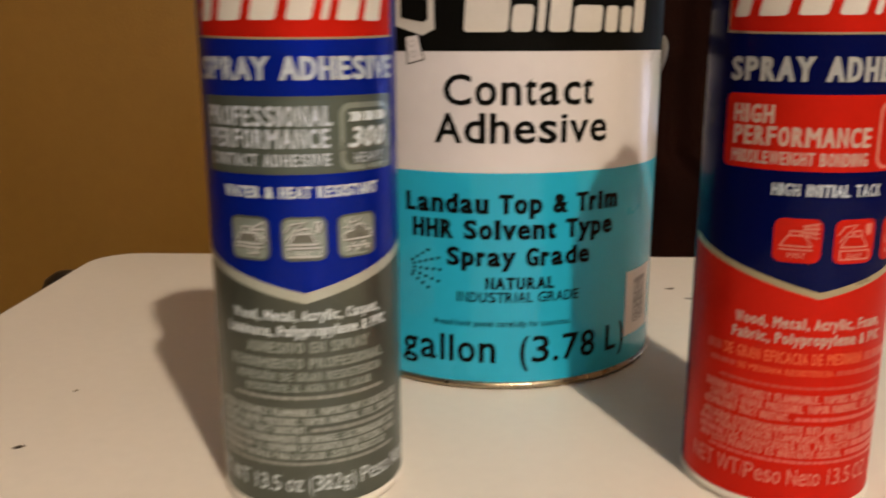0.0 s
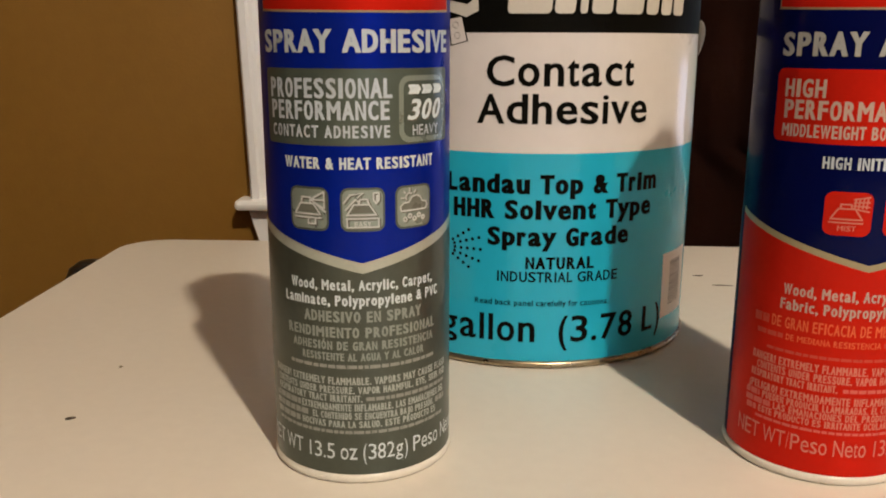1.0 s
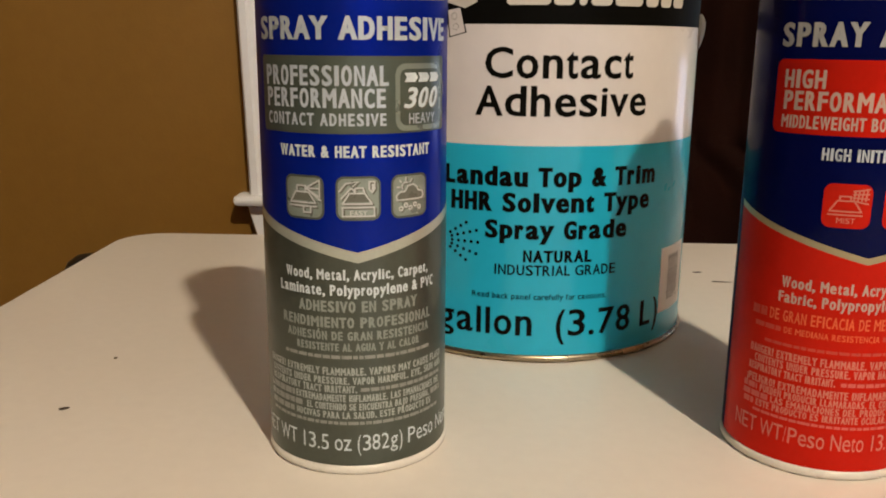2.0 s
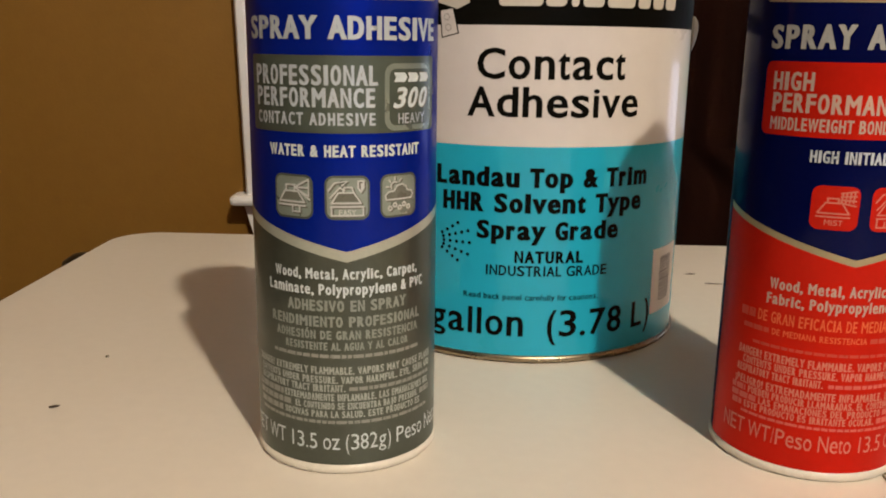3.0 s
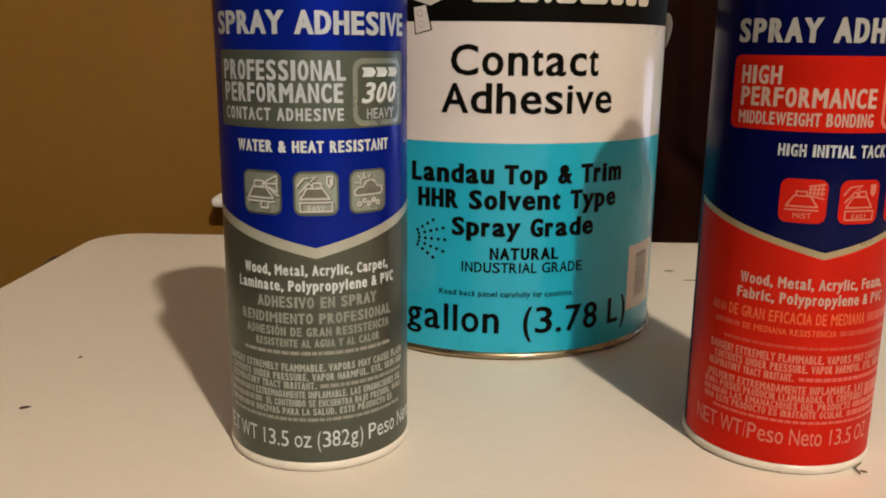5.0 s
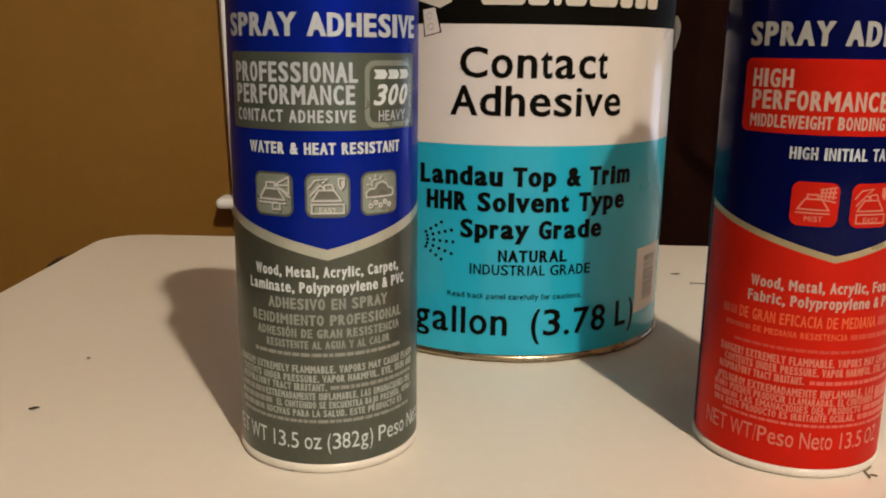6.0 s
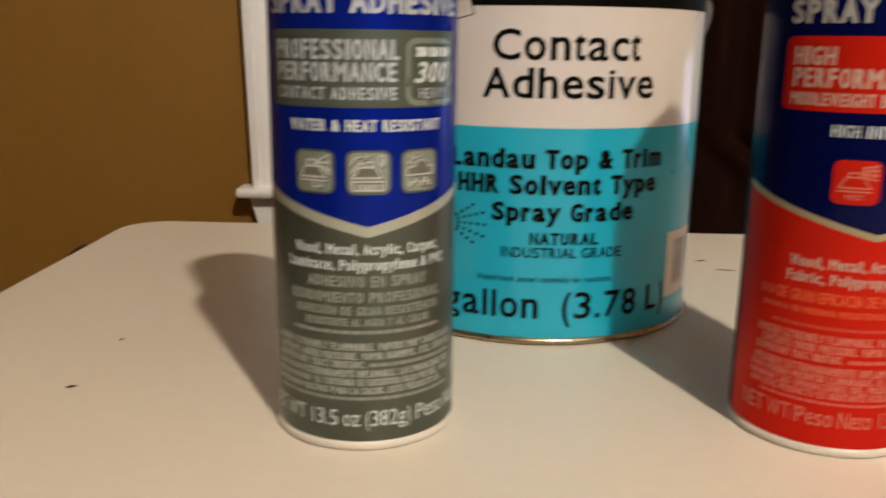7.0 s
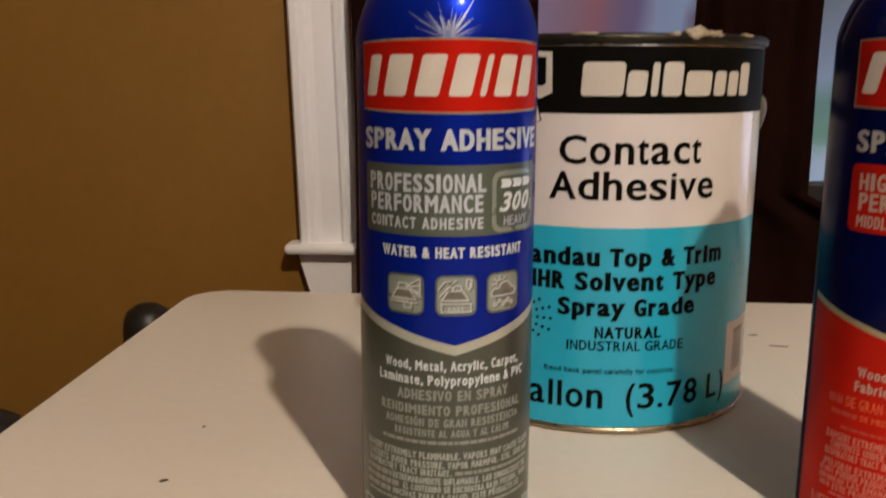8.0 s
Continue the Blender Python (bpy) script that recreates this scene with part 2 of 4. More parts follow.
def strokes(lines, width, radius):
    """Thin mitred lines through (degrees, height) points, as one flat mesh; width in metres."""
    bm = bmesh.new()
    k = math.degrees(1 / radius)
    for line in lines:
        pts = [Vector((a / k, z)) for a, z in line]
        closed = (pts[0] - pts[-1]).length < 1e-6
        if closed:
            pts = pts[:-1]
        n, rows = len(pts), []
        for m, p in enumerate(pts):
            before = (p - pts[m - 1]).normalized() if closed or m else None
            after = (pts[(m + 1) % n] - p).normalized() if closed or m < n - 1 else None
            d = ((before or after) + (after or before)).normalized()
            side = Vector((-d.y, d.x)) * width / 2 / max(d.dot(after or before), 0.6)
            end = d * width / 3 * (0 if before and after else (-1 if after else 1))
            rows.append([bm.verts.new(((q.x) * k, q.y, 0)) for q in (p + end - side, p + end + side)])
        for m in range(n if closed else n - 1):
            (a, b), (c, e) = rows[m], rows[(m + 1) % n]
            bm.faces.new((a, c, e, b))
    return bm


def dots(places, size, radius):
    bm = bmesh.new()
    k = math.degrees(1 / radius)
    for a, z in places:
        bm.faces.new([bm.verts.new((a + size * k * math.cos(radians(45 * i)), z + size * math.sin(radians(45 * i)), 0)) for i in range(8)])
    return bm


def glyph_mesh(char):
    """One character of the built-in font: its points and faces."""
    cu = bpy.data.curves.new("lettering", "FONT")
    cu.body, cu.size, cu.resolution_u = char, 1.0, 3
    ob = new("lettering", cu)
    bpy.context.view_layer.update()
    me = bpy.data.meshes.new_from_object(ob.evaluated_get(bpy.context.evaluated_depsgraph_get()))
    points = [(v.co.x, v.co.y) for v in me.vertices]
    merged, index = {}, []
    for x, y in points:
        index.append(merged.setdefault((round(x, 5), round(y, 5)), len(merged)))
    points = list(merged)
    faces = [f for f in (tuple(dict.fromkeys(index[i] for i in p.vertices)) for p in me.polygons) if len(f) > 2]
    bpy.data.objects.remove(ob)
    bpy.data.curves.remove(cu)
    bpy.data.meshes.remove(me)
    return points, faces


CAP = max(y for x, y in glyph_mesh("H")[0])
X_HIGH = max(y for x, y in glyph_mesh("x")[0])
# advance widths of a plain sans-serif lettering, in cap heights
WIDE = {"ijl": 0.31, "I.,/!ft ": 0.385, "()r¡": 0.46, "ckszvxy": 0.69, "J": 0.69, "abdeghnopqu0123456789L": 0.77, "FTZ": 0.85,
        "ABEKPSVXY&": 0.92, "CDHNRUw": 1.0, "GOQÓ": 1.08, "Mm": 1.16, "W": 1.31}
ADVANCE = {c: w for cs, w in WIDE.items() for c in cs}
# and of a condensed one, whose letters are nearly all of one width
NARROW = {"Iil": 0.27, ".,!¡": 0.25, " ": 0.30, "/()": 0.36, "ftr": 0.40, "cksvxyz": 0.54, "LFEJ": 0.53, "TZ": 0.56, "&": 0.70, "w": 0.80, "M": 0.80, "m": 0.88, "W": 0.92}
CONDENSED = {c: w for cs, w in NARROW.items() for c in cs}


@functools.lru_cache(maxsize=None)
def glyph(char, narrow=False):
    """A character set to its advance width, with the tall lower case of a sans-serif face."""
    points, faces = glyph_mesh(char)
    wide = CONDENSED.get(char, 0.60) if narrow else ADVANCE.get(char, 0.77)
    if not points:
        return [], [], wide
    bearing = 0.02 if char in "ATVWXYvwxyztfJr" else (0.055 if char in "CGOQÓSacdegoqs&023456789" else 0.085)
    if narrow:
        bearing = 0.02 if char in "ATVYvy" else 0.055
    lo, hi = min(p[0] for p in points), max(p[0] for p in points)
    if char in "1Iil.,!¡'":
        k, shift = 1 / CAP, (wide - (hi - lo) / CAP) / 2
    else:
        k, shift = (wide - 2 * bearing) / (hi - lo), bearing
    top = max(p[1] for p in points)
    out = []
    for x, y in points:
        y = y / CAP
        if char in "abcdefghijklmnopqrstuvwxyz":
            h = X_HIGH / CAP
            if y <= h * 1.03:
                y = y * 0.735 / h
            else:
                y = 0.735 * 1.03 + (y - h * 1.03) / (max(top / CAP, 1.0) - h * 1.03) * (1.02 - 0.757)
            if y < 0:
                y *= 0.78
        out.append((shift + (x - lo) * k, y))
    return out, faces, wide


def letters(text, shear=0.0, space=1.0, narrow=False, gap=0.0):
    """The text as a flat mesh, cap height 1, baseline at 0."""
    bm = bmesh.new()
    x = 0.0
    for char in text:
        points, faces, wide = glyph(char, narrow)
        vs = [bm.verts.new((x + a + shear * b, b, 0)) for a, b in points]
        for f in faces:
            bm.faces.new([vs[i] for i in f])
        x += wide * space + gap
    return bm


def thicken(bm, dx, dy, k):
    """Heavier strokes: each outline set outwards by dx degrees and dy metres; k degrees make a metre."""
    bm.normal_update()
    back = [f for f in bm.faces if f.normal.z < 0]
    if back:
        bmesh.ops.reverse_faces(bm, faces=back)
    out = {}
    for f in bm.faces:
        for lo in f.loops:
            if len(lo.edge.link_faces) == 1:
                p, q = lo.vert, lo.link_loop_next.vert
                n = Vector((q.co.y - p.co.y, -(q.co.x - p.co.x) / k))
                if n.length > 1e-9:
                    n.normalize()
                    out.setdefault(p, []).append(n)
                    out.setdefault(q, []).append(n)
    for v, ns in out.items():
        m = sum(ns, Vector((0, 0)))
        if m.length < 1e-6:
            continue
        m = m.normalized()
        m = m / max(m.dot(ns[0]), 0.55)
        v.co.x += m.x * dx
        v.co.y += m.y * dy


def write(text, a0, a1, z0, z1, radius, lift, mat, parent, bold=0.02, shear=0.0, label="", space=1.0, narrow=False):
    """Text on a can, from angle a0 to a1, baseline z0, tops of the capitals z1."""
    # heavier strokes take room from the gaps between the letters: give it back
    run = sum(glyph(c, narrow)[2] for c in text) * space
    more, wide = 2 * bold * (z1 - z0), radians(a1 - a0) * radius
    gap = more * run / max(wide - more * len(text), 0.3 * wide)
    bm = letters(text, shear, space, narrow, gap)
    lo, hi = min(v.co.x for v in bm.verts), max(v.co.x for v in bm.verts)
    k, tall = math.degrees(bold * (z1 - z0) / radius), 0.6 * bold * (z1 - z0)
    for v in bm.verts:
        v.co = Vector((a0 + k + (v.co.x - lo) / (hi - lo) * (a1 - a0 - 2 * k), z0 + tall + v.co.y * (z1 - z0 - 2 * tall), 0))
    if bold:
        thicken(bm, k, tall, math.degrees(1 / radius))
    return part("lettering", rolled(bm, radius, lift), mat, parent, label)


def bars(a0, a1, z0, z1, radius, lift, mat, parent, seed=1, word=(3.0, 9.0), label="unreadable small print"):
    """A line of print that cannot be read, as plain bars."""
    rng = random.Random(seed)
    bm = bmesh.new()
    a, h = a0, z1 - z0
    z0, z1 = z0 + 0.08 * h, z1 - 0.08 * h
    while a < a1 - 1:
        w = min(rng.uniform(*word) * 0.6, a1 - a)
        bm.faces.new([bm.verts.new(p) for p in ((a, z0, 0), (a + w, z0, 0), (a + w, z1, 0), (a, z1, 0))])
        a += w + 0.7
    return tagged(part("small_print", rolled(bm, radius, lift), mat, parent, label), kind="stuff")


def print_on(name, bm, radius, lift, mat, parent, label=""):
    return part(name, rolled(bm, radius, lift), mat, parent, label)


# ---- room ----
WALL_Y, FLOOR_Z, CEIL_Z = 0.772, -0.75, 1.70
OPEN_X0, OPEN_X1, OPEN_Z0, OPEN_Z1 = -0.150, 1.75, -0.046, 1.25

wall_back = part("wall_back", boxes(
    (X0, OPEN_X0, WALL_Y, WALL_Y + 0.12, FLOOR_Z, CEIL_Z), (OPEN_X1, X1, WALL_Y, WALL_Y + 0.12, FLOOR_Z, CEIL_Z),
    (OPEN_X0, OPEN_X1, WALL_Y, WALL_Y + 0.12, FLOOR_Z, OPEN_Z0), (OPEN_X0, OPEN_X1, WALL_Y, WALL_Y + 0.12, OPEN_Z1, CEIL_Z)), M_WALL)
tagged(wall_back, "brown painted wall with a white-trimmed window", "wall", kind="structure")
wall_left = tagged(part("wall_left", boxes((X0 - 0.12, X0, Y0, WALL_Y + 0.12, FLOOR_Z, CEIL_Z)), M_WALL), "brown painted side wall", "wall", kind="structure")
wall_right = tagged(part("wall_right", boxes((X1, X1 + 0.12, Y0, WALL_Y + 0.12, FLOOR_Z, CEIL_Z)), M_WALL), "brown painted side wall", "wall", kind="structure")
# the opening here is made up, to hold the rear fill lamp
wall_front = part("wall_front", boxes(
    (X0 - 0.12, 0.6, Y0 - 0.12, Y0, FLOOR_Z, CEIL_Z), (1.8, X1 + 0.12, Y0 - 0.12, Y0, FLOOR_Z, CEIL_Z),
    (0.6, 1.8, Y0 - 0.12, Y0, FLOOR_Z, 0.70), (0.6, 1.8, Y0 - 0.12, Y0, 1.60, CEIL_Z)), M_WALL)
tagged(wall_front, "brown painted wall with an unseen opening added for fill light", "wall", kind="structure")
floor = tagged(part("floor", boxes((X0 - 0.12, X1 + 0.12, Y0 - 0.12, WALL_Y + 0.12, FLOOR_Z - 0.1, FLOOR_Z)), M_FLOOR), "dark wooden floor under the table", "floor", kind="structure")
ceiling = tagged(part("ceiling", boxes((X0 - 0.12, X1 + 0.12, Y0 - 0.12, WALL_Y + 0.12, CEIL_Z, CEIL_Z + 0.1)), M_CEILING), "plain white ceiling", "ceiling", kind="structure")

# window: moulded casing, stool, apron, sash and panes
window = tagged(new("window_1"), "white painted sash window with moulded casing and sill", "window", kind="structure")


def casing(x_out, x_in, z0, z1):
    """An upright moulded board, its thick back band at x_out."""
    s = 1 if x_in > x_out else -1
    w = abs(x_in - x_out)
    steps = [(0, 0), (0, 0.019), (0.003, 0.0235), (0.011, 0.0240), (0.014, 0.0215), (0.019, 0.0205), (0.023, 0.0175), (0.029, 0.0150), (w - 0.020, 0.0130), (w - 0.016, 0.0165), (w - 0.010, 0.0170), (w - 0.006, 0.0130), (w, 0.0100), (w, 0)]
    bm = bmesh.new()
    ends = [[bm.verts.new((x_out + s * a - 0.027 * (z - z0), WALL_Y - d, z)) for a, d in steps] for z in (z0, z1)]
    for k in range(len(steps)):
        j = (k + 1) % len(steps)
        bm.faces.new((ends[0][k], ends[0][j], ends[1][j], ends[1][k]))
    bm.faces.new(ends[0]), bm.faces.new(ends[1][::-1])
    bmesh.ops.recalc_face_normals(bm, faces=bm.faces[:])
    return bm


STOOL_Z = -0.0385
part("casing", casing(-0.2180, -0.1455, STOOL_Z, 1.32), M_TRIM, window)
part("casing", casing(1.824, 1.753, STOOL_Z, 1.32), M_TRIM, window)
part("head_casing", boxes((-0.262, 1.830, WALL_Y - 0.022, WALL_Y, 1.32, 1.40), bevel=0.003), M_TRIM, window)
part("sill", boxes((-0.2362, 1.8375, WALL_Y - 0.036, WALL_Y + 0.03, STOOL_Z - 0.0130, STOOL_Z), bevel=0.005), M_TRIM, window)
bm = boxes((-0.222, 1.822, WALL_Y - 0.018, WALL_Y, STOOL_Z - 0.090, STOOL_Z - 0.0130))
for v in bm.verts:
    if v.co.z < STOOL_Z - 0.055:
        v.co.x += 0.022 if v.co.x < 0.3 else -0.022
part("apron", bm, M_TRIM, window)
part("jamb", boxes((OPEN_X0, OPEN_X0 + 0.018, WALL_Y + 0.002, WALL_Y + 0.118, OPEN_Z0, OPEN_Z1)), M_TRIM, window)
part("jamb", boxes((OPEN_X1 - 0.018, OPEN_X1, WALL_Y + 0.002, WALL_Y + 0.118, OPEN_Z0, OPEN_Z1)), M_TRIM, window)
sx0, sx1, sy0, sy1 = OPEN_X0 + 0.02, OPEN_X1 - 0.02, WALL_Y + 0.040, WALL_Y + 0.072
part("sash_stile", boxes((sx0, sx0 + 0.05, sy0, sy1, OPEN_Z0, OPEN_Z1), bevel=0.003), M_SASH, window)
part("sash_stile", boxes((sx1 - 0.05, sx1, sy0, sy1, OPEN_Z0, OPEN_Z1), bevel=0.003), M_SASH, window)
part("sash_rail", boxes((sx0 + 0.051, sx1 - 0.051, sy0 + 0.001, sy1 - 0.001, OPEN_Z0, OPEN_Z0 + 0.082), bevel=0.003), M_SASH, window)
part("sash_rail", boxes((sx0 + 0.051, sx1 - 0.051, sy0 + 0.001, sy1 - 0.001, 0.585, 0.625), bevel=0.003), M_SASH, window)
pane = part("pane", boxes((sx0 + 0.05, sx1 - 0.05, sy0 + 0.014, sy0 + 0.018, OPEN_Z0 + 0.08, OPEN_Z1)), glass, window)
pane.visible_shadow = False

backdrop = part("backdrop", boxes((-4.0, 5.0, 3.6, 3.65, -1.6, 3.4)), view_out)
tagged(backdrop, "blurred daylight garden outside the window", "backdrop", kind="structure")


def curtain(x0, x1, y, z0, z1, folds, depth, seed):
    rng = random.Random(seed)
    bm = bmesh.new()
    n, rows = 60, 96
    shift = rng.uniform(0, 6)
    grid = []
    for j in range(rows + 1):
        v = j / rows
        row = []
        for i in range(n + 1):
            u = i / n
            wob = 0.0022 * math.sin(9 * v + shift) + 0.0015 * math.sin(31 * v + 2 * shift)
            h = z0 + (z1 - z0) * v
            flare = 0.12 * min(max((0.030 - h) / 0.05, 0.0), 1.0)
            x = x0 + (x1 - x0 + flare) * u + wob
            yy = y + depth * math.sin(2 * math.pi * folds * u + 0.5 * math.sin(3 * v + shift)) * (0.75 + 0.25 * math.sin(5 * u + shift))
            row.append(bm.verts.new((x, yy, z0 + (z1 - z0) * v)))
        grid.append(row)
    for a, b in zip(grid, grid[1:]):
        for i in range(n):
            bm.faces.new((a[i], a[i + 1], b[i + 1], b[i]))
    ob = part("curtain", bm, M_CURTAIN, smooth=True)
    so = ob.modifiers.new("cloth", "SOLIDIFY")
    so.thickness = 0.0016
    return tagged(ob, "dark reddish-brown cloth curtain hanging before the window", "curtain", "window curtains")


curtain(-0.138, 0.080, 0.718, -0.60, 1.30, 4.0, 0.012, 3)
curtain(0.261, 0.404, 0.718, -0.60, 1.30, 3.0, 0.010, 7)

# ceiling lamp
lamp = thing("ceiling_light", "small round ceiling light giving warm light", "ceiling light", pose(LAMP[0], LAMP[1], CEIL_Z))
part("ceiling_plate", lathe([(0.085, -0.022), (0.10, -0.012), (0.10, 0.0)], 48), M_CAP, lamp)

# ---- table ----
table = thing("table", "cream white laminate table with rounded corners", "table", pose(-0.2217, 0.3585, 0, 0, 0, -2.2))
TW, TD, TT, TC = 1.10, 1.35, 0.028, 0.036


def slab(w, d, corner, z0, z1, soft):
    bm = bmesh.new()
    pts = []
    for cx, cy, start in ((w - corner, -corner, 0), (corner, -corner, 90), (corner, -d + corner, 180), (w - corner, -d + corner, 270)):
        for k in range(11):
            t = radians(start + 9 * k)
            pts.append((cx + corner * math.cos(t), cy + corner * math.sin(t)))
    # the top is not quite square: its long edges stand a little out of true
    bottom = bm.faces.new([bm.verts.new((x - 0.028 * y, y, z0)) for x, y in pts])
    up = bmesh.ops.extrude_face_region(bm, geom=[bottom])
    for v in up["geom"]:
        if isinstance(v, bmesh.types.BMVert):
            v.co.z = z1
    bmesh.ops.recalc_face_normals(bm, faces=bm.faces[:])
    rim = [e for e in bm.edges if all(abs(v.co.z - z1) < 1e-6 for v in e.verts)]
    bmesh.ops.bevel(bm, geom=rim, offset=soft, segments=4, affect="EDGES", profile=0.5)
    return bm


sharp(part("tabletop", slab(TW, TD, TC, -TT, 0.0, 0.004), M_TABLE, table))
for lx, ly in ((0.07, -0.09), (TW - 0.07, -0.09), (0.07, -TD + 0.09), (TW - 0.07, -TD + 0.09)):
    part("leg", boxes((lx - 0.022, lx + 0.022, ly - 0.022, ly + 0.022, FLOOR_Z, -TT), bevel=0.003), M_TABLE_EDGE, table)
part("apron_rail", boxes((0.055, 0.077, -TD + 0.115, -0.115, -0.09, -TT)), M_TABLE_EDGE, table)
part("apron_rail", boxes((0.095, TW - 0.095, -0.10, -0.078, -0.09, -TT)), M_TABLE_EDGE, table)

# ---- black chair beside the table ----
chair = thing("chair", "black painted wooden chair standing beside the table", "chair", pose(-0.357, 0.440, FLOOR_Z))


def post(x, y, z0, z1, r):
    bm = lathe([(r * 0.8, z0), (r, z0 + 0.02), (r, z1 - r * 1.1), (r * 0.96, z1 - r * 0.7), (r * 0.78, z1 - r * 0.3), (r * 0.42, z1 - r * 0.06), (0.001, z1)], 24)
    bmesh.ops.translate(bm, verts=bm.verts[:], vec=(x, y, 0))
    return bm


for y in (-0.165, 0.150):
    sharp(part("back_post", post(0, y, 0, 0.673, 0.028), M_BLACK_WOOD, chair))
for z in (0.52, 0.59):
    part("back_rail", boxes((-0.009, 0.009, -0.136, 0.121, z - 0.025, z + 0.025), bevel=0.004), M_BLACK_WOOD, chair)
part("seat", boxes((-0.40, -0.02, -0.17, 0.15, 0.42, 0.45), bevel=0.008), M_BLACK_WOOD, chair)
for y in (-0.145, 0.125):
    part("front_leg", boxes((-0.38, -0.345, y - 0.017, y + 0.017, 0, 0.42), bevel=0.004), M_BLACK_WOOD, chair)

# ---- spray cans ----
RC = 0.033
L1, L2, L3, L4 = 0.00007, 0.00014, 0.00021, 0.00028


def can_shell(name, label, m, upper, cap, top):
    can = thing(name, label, "spray can", m, "adhesive cans on the table")
    body = [(0.0318, 0.0030), (RC, 0.0040), (RC, 0.1858), (0.0328, 0.1885), (0.0320, 0.1920), (0.0306, 0.1962), (0.0289, 0.2002), (0.0267, 0.2038), (0.0241, 0.2068), (0.0205, 0.2095)]
    sharp(part("body", lathe(body), upper, can), 50)
    sharp(part("base_ring", lathe([(0.0312, 0.0), (0.0330, 0.0003), (0.0336, 0.0012), (0.0336, 0.0026), (0.0331, 0.0035), (0.0315, 0.0038)]), M_RIM, can, "cream white base rim"), 60)
    sharp(part("cap_collar", lathe([(0.0190, 0.2090), (0.0202, 0.2100), (0.0202, 0.2120), (0.0180, 0.2130)], 64), M_TIN, can, "bare metal collar"))
    tall = top - 0.213
    sharp(part("spray_cap", lathe([(cap * 0.82, 0.2130), (cap * 0.97, 0.2145), (cap, 0.2180), (cap * 0.98, 0.213 + tall * 0.6), (cap * 0.91, 0.213 + tall * 0.82), (cap * 0.74, 0.213 + tall * 0.96), (cap * 0.4, top)], 64), M_CAP, can, "white plastic spray cap"), 40)
    return can


def brand_band(can, mid, z0, z1, half):
    """The red brand band with its plain slanted white blocks and a thin light edge."""
    arch = lambda a: 0.0009 * (1 - ((a - mid) / half) ** 2)
    print_on("badge_edge", band(mid - half - 1, mid + half + 1, lambda a: z0 - 0.0007 - arch(a), lambda a: z1 + 0.0006 + arch(a)), RC, L1, M_GOLD, can)
    badge = print_on("brand_badge", band(mid - half, mid + half, lambda a: z0 - arch(a), lambda a: z1 + arch(a)), RC, L2, M_RED, can, "red brand band")
    a, h0, h1 = mid - half + 4, z0 + 0.0042, z1 - 0.0038
    full = 2 * half - 8
    lean = math.degrees((h1 - h0) * 0.24 / RC)
    for start, width in ((0.0, 0.115), (0.135, 0.165), (0.315, 0.155), (0.485, 0.145), (0.640, 0.065), (0.715, 0.140), (0.862, 0.138)):
        s, w = a + start * (full - lean), width * (full - lean) - 3.8
        print_on("brand_block", soft_slant(s, s + w, h0, h1, lean, 0.0011, RC), RC, L3, M_BLOCK, badge, "plain white block")


def chevron(mid, tip, rise, bend=68.0):
    return lambda a: tip + rise * min(abs(a - mid) / bend, 1.35)


